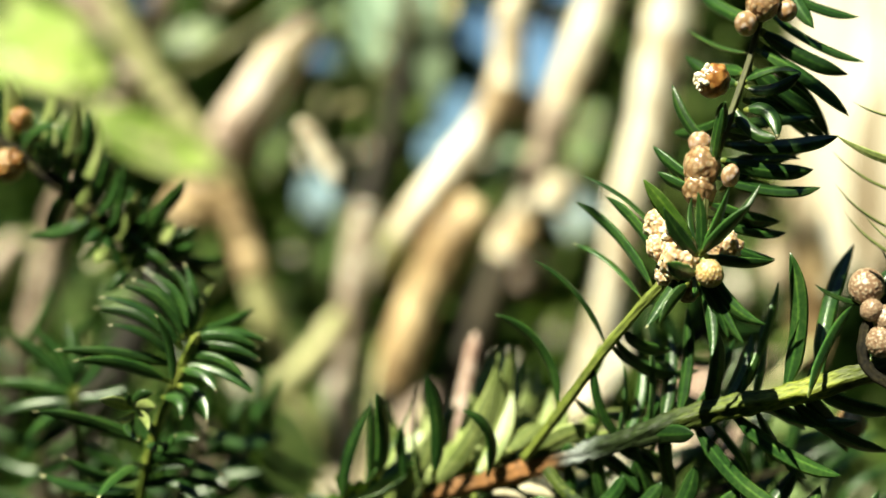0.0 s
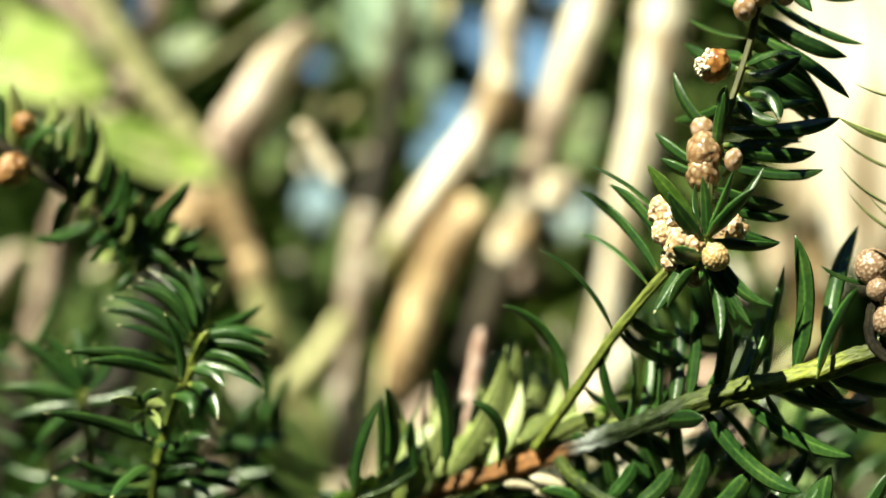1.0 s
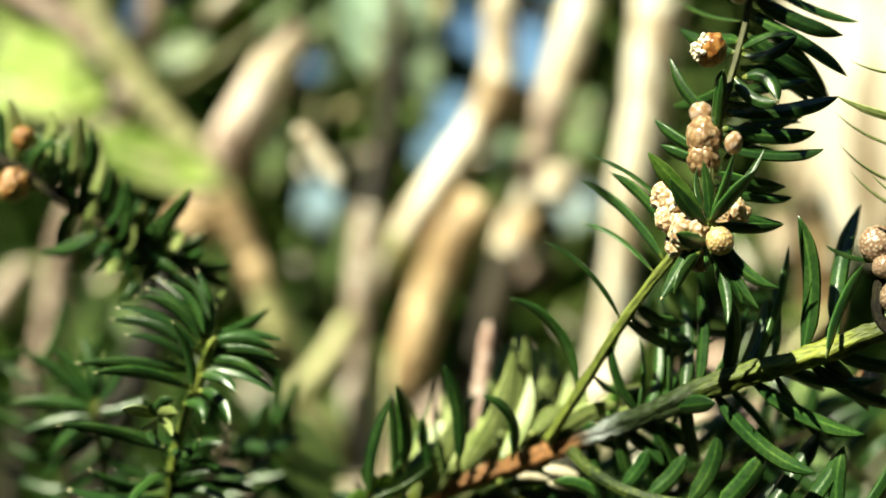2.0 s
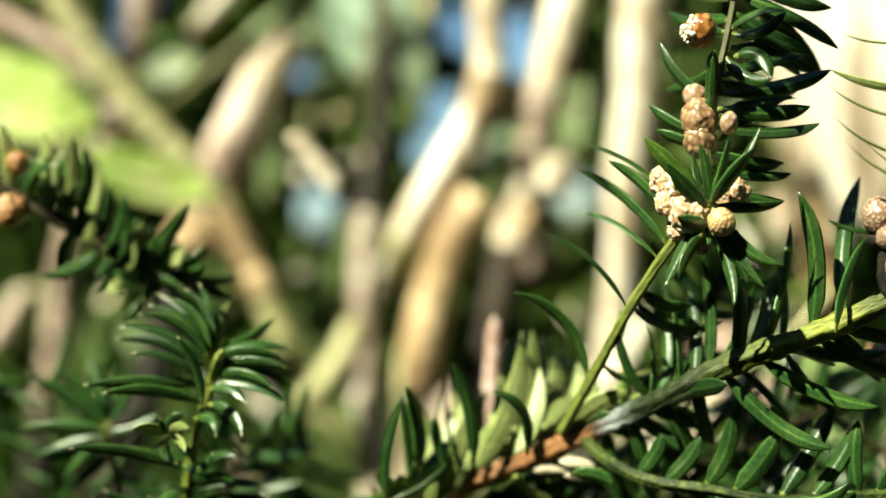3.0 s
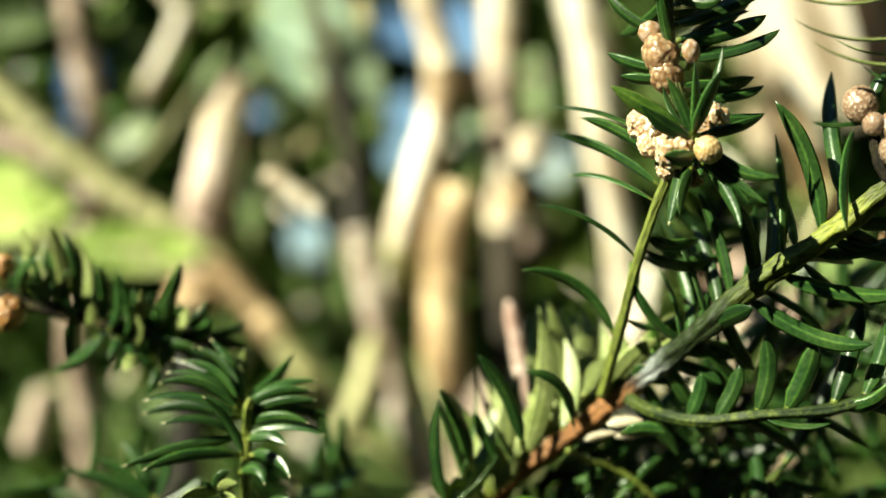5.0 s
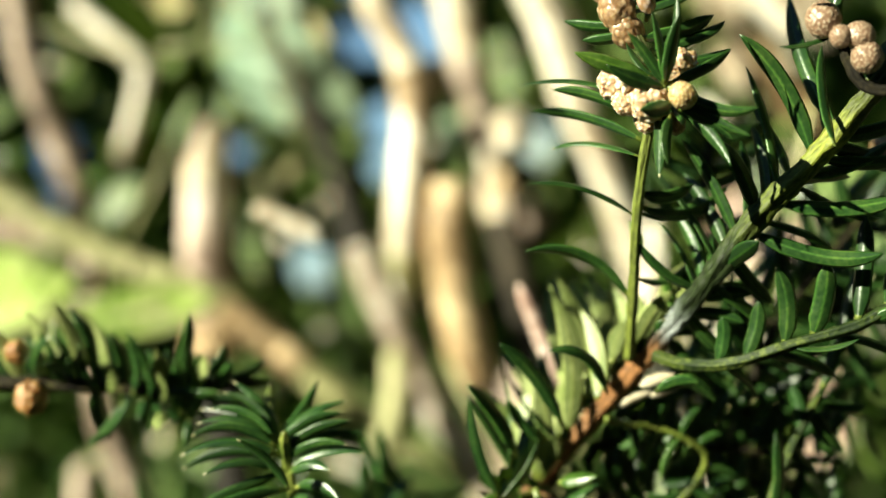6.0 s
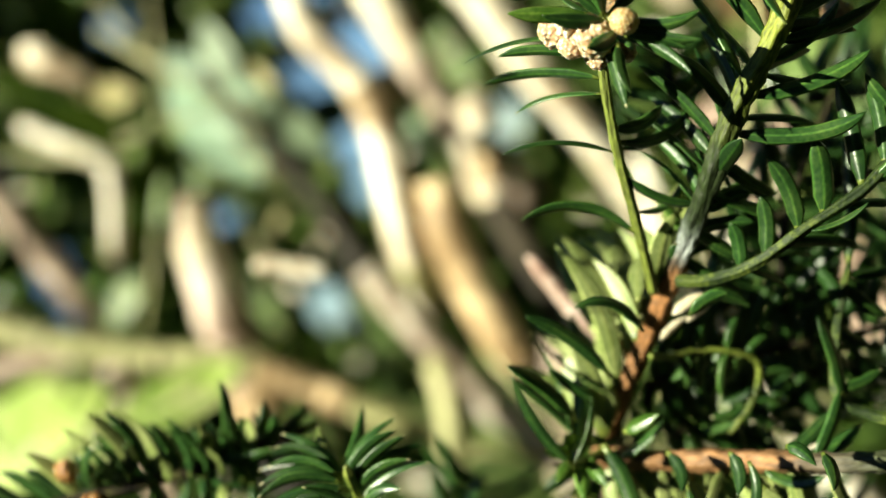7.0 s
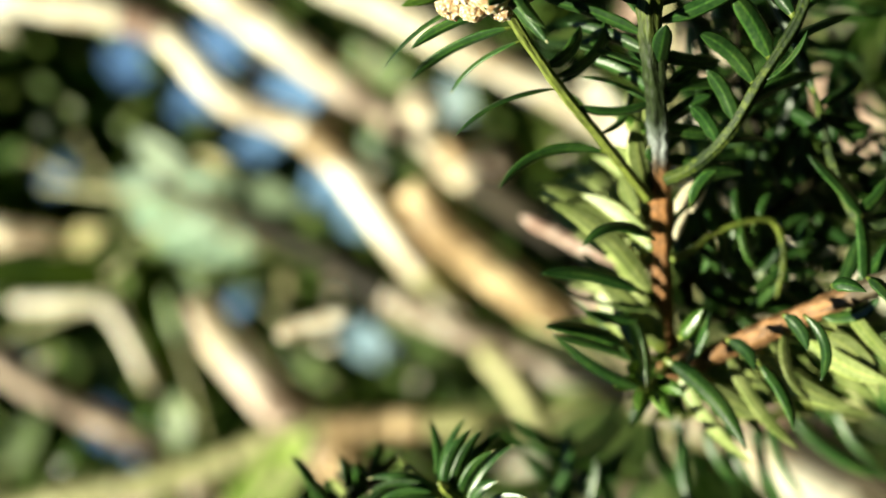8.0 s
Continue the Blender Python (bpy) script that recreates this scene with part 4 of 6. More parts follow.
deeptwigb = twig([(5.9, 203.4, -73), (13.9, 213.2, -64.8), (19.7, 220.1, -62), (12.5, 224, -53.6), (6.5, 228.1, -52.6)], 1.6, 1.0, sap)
needle(deeptwigb, (11.5, 210.3, -67.3), (6.5, 210.3, -64.3), (-0.3, 0, -0.8), 2.4, 20)
needle(deeptwigb, (14.8, 214.2, -64.4), (10.9, 214.2, -59.4), (-0.6, 0, -0.6), 2.4, 20)
needle(deeptwigb, (17.6, 217.7, -63), (28.1, 217.5, -63.6), (0.1, -0, 0.9), 2.6, 30)
needle(deeptwigb, (19.3, 220.3, -61.6), (28.3, 224.1, -56.7), (-0.7, 0, 0.6), 2.6, 30)
needle(deeptwigb, (16.4, 221.9, -58.2), (21.2, 225.7, -50.6), (-0.8, 0, 0.2), 2.6, 30)
needle(deeptwigb, (16.4, 221.9, -58.2), (8.3, 226, -62.8), (0.4, 0, -1), 2.6, 30)
needle(deeptwigb, (13.9, 223.3, -55.3), (4.7, 227.4, -58.7), (0.1, 0, -0.9), 2.6, 30)
needle(deeptwigb, (14.8, 214.2, -64.4), (20.6, 218.3, -72.9), (0.8, -0, 0.5), 2.6, 30)
needle(deeptwigb, (10.7, 209.3, -68.1), (18.6, 213.3, -75.8), (0.8, -0, 0.4), 2.6, 30)
needle(deeptwigb, (9.9, 208.3, -68.9), (20.1, 208.2, -67), (-0.6, -0, 1.1), 2.6, 20, True)

lowbranch = twig([(-14.3, 201.3, -47.3), (-10.8, 198.4, -51.5), (-3.9, 194.4, -59), (4, 188.5, -67.2), (11.4, 182.5, -74.8), (20.1, 176.6, -83.1), (29.4, 170.6, -92.2)], 3.8, 3.0, old)
needle(lowbranch, (-12.7, 200, -49.2), (-24.9, 196.4, -65.5), (-1.4, 0, 0.6), 3.2, 163, sharp=True)
needle(lowbranch, (-7, 196.2, -55.7), (-20.3, 194.6, -72), (-1.5, 0, 0.4), 3.0, 163, sharp=True)
needle(lowbranch, (0, 191.4, -63.1), (-11.6, 187.7, -69.5), (-1.5, -0, 1.6), 2.2, 163, sharp=True)
needle(lowbranch, (3.2, 189.1, -66.4), (7.9, 183.1, -74), (-1.6, 0, -1.1), 3.2, 30)
needle(lowbranch, (-5.6, 195.4, -57.2), (-11.8, 208, -89.6), (-2.3, 0, 0.4), 4.0, 165, sharp=True)
needle(lowbranch, (-9.8, 197.8, -52.7), (-14.5, 212.2, -73.1), (-1.6, 0, 0.3), 3.6, 165, sharp=True)
needle(lowbranch, (-3.5, 194.1, -59.5), (-7.6, 206.5, -80.4), (-1.9, 0, 0.1), 3.4, 165, sharp=True)
needle(lowbranch, (0.8, 190.8, -63.9), (0.4, 199.2, -84.1), (-1.9, 0, -0.4), 3.4, 165, sharp=True)
needle(lowbranch, (3.6, 188.8, -66.8), (4.1, 193, -81.5), (-1.5, 0, -0.5), 3.0, 165, sharp=True)
needle(lowbranch, (-9.4, 197.6, -53), (-3.8, 195.4, -46), (1.3, -0, 0.2), 3.0, 20)
needle(lowbranch, (4.8, 187.9, -68), (17.2, 189.8, -70.2), (-0.2, 0, -0.7), 3.0, 30)
needle(lowbranch, (6.6, 186.4, -69.9), (18.5, 188.3, -75.2), (-0.5, 0, -0.7), 3.0, 30, True)
needle(lowbranch, (8.5, 184.9, -71.7), (20.5, 186.7, -68.2), (0.3, 0, -0.6), 3.0, 30)
needle(lowbranch, (-13.6, 200.7, -48.1), (-25.2, 202.8, -44.6), (-0, -0, 0.4), 3.0, 20)
needle(lowbranch, (-13.8, 200.9, -47.9), (-12.7, 198.5, -26.6), (1, -0, -0.3), 3.2, 30)
needle(lowbranch, (6.2, 186.7, -69.5), (-2.7, 189, -84.9), (-1.1, 0, 0.1), 3.0, 163, sharp=True)
needle(lowbranch, (10, 183.7, -73.3), (5.5, 185.9, -85.4), (-1, 0, -0), 3.0, 163, sharp=True)
needle(lowbranch, (-2.3, 193.2, -60.7), (-10, 203.7, -82.1), (-1.9, 0, 0.2), 3.8, 165, sharp=True)
needle(lowbranch, (2, 190, -65.2), (-4.3, 198.4, -85.8), (-2.1, 0, -0.2), 3.8, 165, sharp=True)
needle(lowbranch, (-5.6, 195.4, -57.2), (-14.8, 207.9, -78.4), (-1.8, 0, 0.4), 3.6, 165, sharp=True)
needle(lowbranch, (4, 188.5, -67.2), (0.3, 196.8, -87.3), (-1.5, 0, -0.3), 3.6, 165, sharp=True)
needle(lowbranch, (-8.4, 197, -54.2), (-21.2, 207.4, -70.2), (-0.8, -0, 0.5), 3.4, 165, sharp=True)

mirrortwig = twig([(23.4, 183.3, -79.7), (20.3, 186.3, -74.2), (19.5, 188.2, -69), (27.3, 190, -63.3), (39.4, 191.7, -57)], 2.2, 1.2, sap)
needle(mirrortwig, (19.6, 187.8, -70), (27.6, 187.5, -57.9), (0.5, -0, -0.4), 3.0, 30)
needle(mirrortwig, (20.3, 188.4, -68.4), (27.7, 188.3, -72), (-0.3, 0, -0.8), 3.0, 30, True)
needle(mirrortwig, (31, 190.5, -61.4), (34.4, 192.4, -53.8), (0.7, -0, -0.4), 3.0, 30)
needle(mirrortwig, (29.1, 190.3, -62.4), (30.5, 192.4, -69.1), (-0.8, 0, -0.1), 3.0, 20)
needle(mirrortwig, (37.6, 191.5, -57.9), (57.3, 190.9, -41), (0.5, 0, -0.5), 3.0, 30)
needle(mirrortwig, (35.2, 191.1, -59.2), (36, 193.3, -68.8), (-0.8, 0, -0.1), 3.0, 30)
needle(mirrortwig, (37, 191.4, -58.2), (43.8, 193.4, -64.7), (-0.6, 0, -0.6), 3.0, 30)
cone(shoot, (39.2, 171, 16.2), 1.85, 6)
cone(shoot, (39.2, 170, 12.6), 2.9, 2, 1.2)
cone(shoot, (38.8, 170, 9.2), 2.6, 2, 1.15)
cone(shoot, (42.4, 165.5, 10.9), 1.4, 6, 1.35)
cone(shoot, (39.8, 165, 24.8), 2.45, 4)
pollen_tuft(shoot, (39.8, 165, 24.8), 2.45, (-1.0, -0.3, 0.15), 34)
pollen_tuft(rosette, (34.1, 166.5, 1.4), 2.75, (-0.2, -0.8, 0.6), 22)
cone(shoot, (46.2, 171, 34.4), 1.85, 6)
cone(shoot, (48.7, 171, 37.3), 2.6, 2)
cone(shoot, (52.4, 171, 36.3), 1.6, 6)
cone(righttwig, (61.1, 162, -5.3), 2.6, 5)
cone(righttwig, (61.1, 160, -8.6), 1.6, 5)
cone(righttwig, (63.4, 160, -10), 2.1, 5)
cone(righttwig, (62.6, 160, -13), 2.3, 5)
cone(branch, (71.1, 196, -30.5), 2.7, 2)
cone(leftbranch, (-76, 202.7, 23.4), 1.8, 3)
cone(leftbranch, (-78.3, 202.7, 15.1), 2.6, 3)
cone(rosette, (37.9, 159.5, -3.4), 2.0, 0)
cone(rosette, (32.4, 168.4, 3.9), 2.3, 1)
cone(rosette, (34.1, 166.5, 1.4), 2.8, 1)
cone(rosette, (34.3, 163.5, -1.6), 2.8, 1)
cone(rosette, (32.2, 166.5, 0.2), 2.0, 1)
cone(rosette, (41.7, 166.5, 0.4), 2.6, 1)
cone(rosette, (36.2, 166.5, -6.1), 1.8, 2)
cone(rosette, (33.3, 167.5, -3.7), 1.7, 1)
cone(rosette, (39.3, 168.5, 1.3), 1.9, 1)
needle(shoot, (45.3, 169, 20.9), (48.9, 164, 16.2), (1.2, 0, 1.8), 2.7, 10, True)
needle(shoot, (45.5, 169, 24.6), (52.4, 164, 25.9), (0, 0, -1.5), 2.4, 10, True)
needle(branch, (-10.2, 203, -44.5), (-1.8, 206, -32.4), (-0.8, 0, 0.5), 6.8, 163, sharp=True)
needle(branch, (-12.7, 204, -43.1), (-7.6, 208, -35.7), (-0.6, 0, 0.1), 5.3, 150, sharp=True)
needle(branch, (3.6, 200, -38.5), (12.2, 214, -18), (-1.5, 0, 0.1), 5.1, 163, sharp=True)
needle(branch, (5.9, 197, -37.4), (15.9, 205, -30.7), (-0.6, 0, 0.8), 4.9, 163, sharp=True)
needle(branch, (9.2, 196, -36.5), (20.4, 208, -24.9), (0, 0, 0.6), 4.2, 150, sharp=True)
needle(branch, (11.5, 200, -36.3), (15.7, 222, -21.7), (-0.8, 0, 0.1), 4.7, 163, sharp=True)
needle(branch, (13.9, 190, -35.9), (25.8, 186, -29.2), (-0.3, 0, 1.1), 4.8, 163, sharp=True)
needle(branch, (6.6, 196, -38.2), (3, 204, -32), (-0.7, 0, 0.1), 4.2, 150, sharp=True)
needle(branch, (-1.4, 200, -41.3), (7.2, 203, -33), (-0.4, 0, 0.6), 5.4, 163, sharp=True)
needle(branch, (-4.5, 203, -43.3), (3, 212, -29.4), (-0.9, 0, 0.1), 4.8, 163, sharp=True)
needle(branch, (16.5, 190, -35.4), (23.2, 192, -31.2), (0, 0, 0.8), 4.2, 150, sharp=True)
needle(branch, (19, 190, -35), (31.8, 196, -27.7), (-0.3, 0, 1), 3.5, 163, sharp=True)
needle(branch, (21.6, 188, -33.8), (33.5, 190, -31.3), (0.1, 0, 0.8), 3.5, 163, sharp=True)
needle(lowbranch, (-12.7, 203, -48.7), (-12.5, 214, -66.8), (1.4, 0, -0.8), 6.4, 163, sharp=True)
needle(lowbranch, (-10.8, 202, -51.4), (-10.8, 216, -72.1), (1.3, 0, -0.5), 5.9, 163, sharp=True)
needle(lowbranch, (-7.4, 202, -55.8), (-13.6, 218, -68.6), (0.5, 0, -0.7), 4.6, 163, sharp=True)
needle(lowbranch, (-4.1, 200, -59.6), (-2.5, 214, -79), (1.3, 0, -0.2), 5.6, 163, sharp=True)
needle(lowbranch, (-1.8, 200, -62.8), (-6.5, 220, -78.8), (0.5, 0, -0.7), 4.6, 163, sharp=True)
needle(lowbranch, (2.7, 198, -68), (6.6, 212, -85.7), (1.2, 0, -0.1), 4.8, 163, sharp=True)
needle(lowbranch, (6, 196, -71.5), (3.4, 216, -89.4), (0.5, 0, -0.6), 5.0, 163, sharp=True)
needle(lowbranch, (0.2, 199, -65.3), (0.8, 222, -87.6), (0.5, 0, -0.6), 5.4, 163, sharp=True)
needle(lowbranch, (1.1, 182, -59.3), (-3.4, 178, -63.4), (0.6, 0, -0.7), 2.9, 20, sharp=True)
needle(lowbranch, (7.2, 176, -63.6), (7.6, 172, -67.7), (0.6, 0, 0.5), 2.8, 20, sharp=True)
needle(lowbranch, (-5.3, 188, -53.2), (-8.6, 182, -57.4), (0.7, 0, -0.9), 2.7, 20, sharp=True)
needle(lowbranch, (9.9, 174, -67.8), (6.2, 170, -71.3), (0.5, 0, -0.6), 2.7, 20, sharp=True)
needle(lowbranch, (-15.7, 196, -44.6), (-18.1, 190, -38.1), (0.4, 0, 0.3), 3.5, 15, sharp=True, young=True)
needle(lowbranch, (-15.7, 196, -44.6), (-20.9, 190, -42.9), (0.3, 0, 0.3), 3.5, 15, sharp=True, young=True)
needle(lowbranch, (-15.7, 196, -44.6), (-20.5, 190, -48.6), (0.3, 0, 0.3), 3.5, 15, sharp=True, young=True)
needle(lowbranch, (-15.7, 196, -44.6), (-16.1, 190, -49.8), (0.4, 0, 0.3), 3.5, 15, sharp=True, young=True)
needle(lowbranch, (-15.7, 196, -44.6), (-13.8, 190, -38.9), (0.3, 0, 0.3), 3.5, 15, sharp=True, young=True)
needle(sidetwig, (13.8, 182, -40.8), (20.3, 180, -42.9), (0.7, 0, 0.6), 3.1, 30, sharp=True)
needle(sidetwig, (18.5, 184, -41), (21.6, 186, -48.5), (0.6, 0, 0.4), 2.9, 30, sharp=True)
needle(branch, (-1.5, 188, -38.4), (-2.8, 184, -20.8), (1.2, 0, 1.1), 2.8, 20)
needle(branch, (7.4, 184, -37.1), (3.1, 180, -25.6), (2.4, 0, 1.5), 2.5, 25)
needle(branch, (-10.9, 192, -39.4), (-11, 186, -23.7), (1.1, 0, 0.7), 3.1, 20)
needle(branch, (-6.2, 192, -39.5), (-6.8, 190, -29.7), (-0.6, 0, 0.1), 2.6, 30)
needle(lowbranch, (1.9, 180, -61.9), (-7.3, 176, -66), (1, 0, -1.8), 2.2, 20)
needle(branch, (-10.4, 198, -45.7), (-1, 200, -30.1), (1.7, 0, -1), 7.1, 166, sharp=True)
needle(lowbranch, (-11.4, 198, -48.6), (-14.3, 200, -67.6), (2.2, 0, 0), 6.8, 166, sharp=True)
needle(lowbranch, (-4, 196, -60.9), (-10.2, 204, -86.8), (1.8, 0, -0.6), 4.9, 166, sharp=True)
needle(lowbranch, (-7.5, 198, -56.3), (-6.6, 200, -68.9), (1.1, 0, 0.3), 4.6, 166, sharp=True)
needle(lowbranch, (-1.1, 194, -65.5), (-3.5, 202, -84.8), (1.5, 0, -0.4), 4.1, 166, sharp=True)
needle(lowbranch, (1.8, 190, -66.9), (1.7, 196, -81.1), (1, 0, -0.1), 3.8, 166, sharp=True)
needle(branch, (2.4, 196, -38.6), (11.8, 214, -18.3), (1.4, 0, -1.1), 4.5, 166, sharp=True)
needle(branch, (-3.6, 196, -41.2), (4.5, 202, -32.2), (0.9, 0, -0.6), 4.9, 166, sharp=True)
needle(branch, (7.8, 194, -36.9), (18, 206, -27.5), (0.7, 0, -0.6), 4.4, 166, sharp=True)
needle(branch, (-7.7, 198, -43.7), (2.6, 206, -37), (-0.1, 0, 0.4), 4.2, 166, sharp=True)
needle(branch, (11.1, 192, -34.5), (18.4, 198, -30.9), (-0.1, 0, 0.6), 3.6, 166, sharp=True)
needle(lowbranch, (-7.3, 186, -58.6), (-16.7, 184, -66.8), (1, 0, -0.9), 2.9, 20, sharp=True)
needle(lowbranch, (-11.1, 190, -44.7), (-22, 186, -60.9), (1.6, 0, -0.9), 3.7, 15, sharp=True)
needle(lowbranch, (-7.3, 190, -46.1), (-1.2, 186, -47.9), (0, 0, 0), 3.5, 25, sharp=True, young=True)
needle(branch, (-2.5, 195.1, -41.5), (9.9, 196.6, -18.1), (2.3, -0, -1.3), 4.4, 163, sharp=True)
needle(lowbranch, (-10.5, 201.3, -45.8), (-1, 204.9, -31.6), (1.3, 0, -1), 5.0, 163, sharp=True)
needle(branch, (-3.5, 196.2, -43.5), (-3.9, 201.8, -23.5), (-1.4, 0, -0.2), 2.6, 80, sharp=True)
needle(branch, (5.7, 190, -38), (12.2, 197.7, -24.7), (1.4, -0, -0.7), 4.0, 163, sharp=True)
needle(lowbranch, (-11.1, 196.3, -49.7), (-1.6, 192.2, -50.5), (-0.1, 0, -0.6), 3.8, 60, sharp=True)
needle(lowbranch, (-5.7, 194.5, -60), (-10.8, 192.8, -78.5), (-1.5, 0, 0.4), 4.6, 163, sharp=True)
needle(lowbranch, (-0.1, 188.5, -68.3), (-7.9, 188.8, -80.2), (1.6, 0, -1), 5.0, 163, sharp=True)
needle(lowbranch, (-0.6, 190.5, -65.1), (-4.9, 186.8, -81.4), (-1.3, 0, 0.2), 4.4, 163, sharp=True)
needle(lowbranch, (-12.4, 198.4, -51.4), (-16.1, 196.7, -67.9), (-1.4, 0, 0.3), 4.4, 163, sharp=True)

curl = twig([(5.2, 191, -41.8), (7.7, 194.1, -45.3), (11.4, 196.1, -48.3), (14.6, 196.1, -52.6), (16.5, 197.2, -57), (14.8, 198.2, -59.9), (10.2, 199.3, -62.1), (3.6, 200.4, -62.9)], 1.2, 0.9, green)
needle(curl, (8.7, 194.6, -46), (5.2, 196.7, -51.1), (0.4, 0, -0.4), 2.2, 25)
needle(curl, (10.9, 195.8, -47.9), (4.6, 199.9, -48.9), (-0, 0, -0.6), 2.2, 25)
needle(curl, (12.2, 196.1, -49.4), (6, 198.2, -54.4), (-0.4, -0, 0.5), 2.2, 25)
needle(curl, (13.7, 196.1, -51.3), (7.5, 198.2, -51.9), (0, 0, -0.6), 2.2, 25)
needle(curl, (14.6, 196.1, -52.6), (7.8, 196.3, -57), (-0.4, -0, 0.5), 2.2, 25)
needle(curl, (15.5, 196.6, -54.6), (9.7, 200.7, -56.1), (0, 0, -0.6), 2.2, 25)
needle(curl, (16, 196.9, -55.9), (21, 196.9, -56.3), (0, -0, 0.5), 2.2, 25)
needle(curl, (14.6, 196.1, -52.6), (20.4, 196, -50.1), (-0.2, -0, 0.5), 2.2, 25)
needle(curl, (11.8, 196.1, -48.8), (16.7, 196, -45.9), (-0.3, -0, 0.5), 2.2, 25)
needle(curl, (14.8, 198.2, -59.9), (19.1, 198.3, -64.4), (0.4, -0, 0.4), 2.2, 25)
needle(curl, (11.1, 199.1, -61.7), (13.5, 199.2, -66.7), (0.5, -0, 0.3), 2.2, 25)
needle(curl, (9.5, 199.4, -62.2), (4, 199.4, -58.3), (-0.3, 0, -0.5), 2.2, 25, True)
needle(curl, (7.2, 199.8, -62.4), (0.9, 201.8, -58.7), (-0.3, 0, -0.6), 2.2, 25)
needle(curl, (13, 198.7, -60.8), (7.1, 200.7, -58.4), (-0.3, 0, -0.3), 2.2, 25)
needle(curl, (5.2, 200.1, -62.7), (2.3, 204.3, -68.5), (0.5, -0, -0.3), 2.2, 25)
needle(leftshoot, (-42.4, 187.4, -14.7), (-44, 191.4, -2.2), (1.7, 0, 0), 2.5, 35, True, sharp=True)
needle(leftshoot, (-42.6, 187.4, -14.3), (-46.1, 190.4, -2.9), (1.8, 0, 0.4), 2.5, 35, True, sharp=True)
needle(leftshoot, (-42.4, 186.4, -14), (-49.1, 188.4, -4), (1.6, -0, 1), 2.5, 35, True, sharp=True)
needle(leftshoot, (-42.5, 186.4, -14.9), (-51.7, 186.4, -4.8), (1.8, -0, 1.6), 2.5, 35, True, sharp=True)
needle(leftshoot, (-42.5, 185.4, -15.3), (-53.1, 184.4, -6), (1.5, -0, 1.9), 2.4, 35, True, sharp=True)
needle(leftshoot, (-42.7, 185.4, -16.2), (-56, 183.4, -7.7), (1.1, -0, 1.9), 2.6, 35, True, sharp=True)
needle(leftshoot, (-43.8, 186.4, -18.9), (-54.3, 182.4, -12.2), (0.8, -0, 1.6), 2.6, 35, True, sharp=True)
needle(leftshoot, (-44.1, 186.4, -19.3), (-62.8, 182.4, -16.3), (-0, -0, 0.6), 2.7, 20, True, sharp=True)
needle(leftshoot, (-45.1, 186.4, -22.1), (-59.3, 180.4, -17.9), (0.2, -0, 1.3), 2.7, 25, True, sharp=True)
needle(leftshoot, (-43.9, 182.4, -21.9), (-45, 176.4, -10.1), (0.9, 0, 0.3), 2.9, 40, True, sharp=True)
needle(leftshoot, (-42, 187.4, -14.6), (-29.1, 189.4, -15.5), (0.1, -0, 1.5), 2.5, 35, True, sharp=True)
needle(leftshoot, (-42.2, 187.4, -15.3), (-30.3, 186.4, -16.5), (0.2, -0, 1.3), 2.5, 35, True, sharp=True)
needle(leftshoot, (-42.4, 186.4, -16.5), (-29.5, 183.4, -18.1), (0.2, -0, 1.1), 2.5, 35, True, sharp=True)
needle(leftshoot, (-42.8, 186.4, -18.1), (-32, 182.4, -21), (0.5, -0, 1.4), 2.5, 35, True, sharp=True)
needle(leftshoot, (-43.1, 186.4, -19.1), (-30.5, 183.4, -23.9), (0.7, -0, 1.5), 2.6, 35, True, sharp=True)
needle(leftshoot, (-43.2, 185.4, -19.8), (-36.2, 180.4, -22.8), (0.7, -0, 1.1), 2.6, 30, True, sharp=True)
needle(leftshoot, (-42, 188.4, -14.1), (-32.1, 194.4, -9.8), (0.3, 0, -0.9), 2.5, 40, True, sharp=True)
needle(leftshoot, (-42.3, 188.4, -14.6), (-39.3, 194.4, -5.9), (-0.7, -0, 0.3), 2.5, 163, True, sharp=True)
needle(leftshoot, (-43.7, 189.4, -16.9), (-59.7, 192.4, -10), (0.9, -0, 1.7), 2.4, 35, True, sharp=True)
needle(leftshoot, (-43.2, 189.4, -17.3), (-29.8, 191.4, -22), (0.4, -0, 1.5), 2.4, 35, True, sharp=True)
needle(leftshoot, (-42.6, 189.4, -15.2), (-52.1, 194.4, -3.1), (1.8, -0, 1.1), 2.4, 35, True, sharp=True)
needle(shoot, (42, 170.4, 8.8), (55, 174.4, 14.5), (-0.5, -0, 0.9), 3.2, 30, sharp=True)
needle(shoot, (43.5, 171.4, 12.8), (55.6, 174.5, 14.1), (-0.1, -0, 0.9), 3.2, 30, sharp=True)
needle(shoot, (46, 172.4, 23), (59.7, 174.4, 17), (0.3, -0, 0.8), 3.2, 30, sharp=True)
needle(shoot, (47.1, 172.4, 26.3), (59, 175.4, 21.3), (0.3, -0, 0.8), 3.2, 30, sharp=True)
needle(rosette, (36.3, 160.5, -3.3), (31.1, 156.5, -1.8), (-0.2, 0, -0.4), 3.0, 10, sharp=True)
needle(rosette, (35.5, 161.5, -4.8), (30.6, 158.5, -10.5), (-0.4, -0, 0.3), 2.4, 30, sharp=True)
needle(rosette, (36.9, 161.5, -4.6), (40.8, 160.5, -12.7), (0.6, 0, 0.3), 2.4, 35, sharp=True)
needle(leftshoot, (-49.8, 181.6, -25.8), (-53.6, 175.6, -23.5), (0.1, -0, 0.4), 2.4, 163, True, sharp=True)
needle(leftshoot, (-49.8, 181.6, -25.6), (-49.6, 177.6, -22.7), (-0.3, 0, -0.1), 1.8, 20, True, sharp=True)
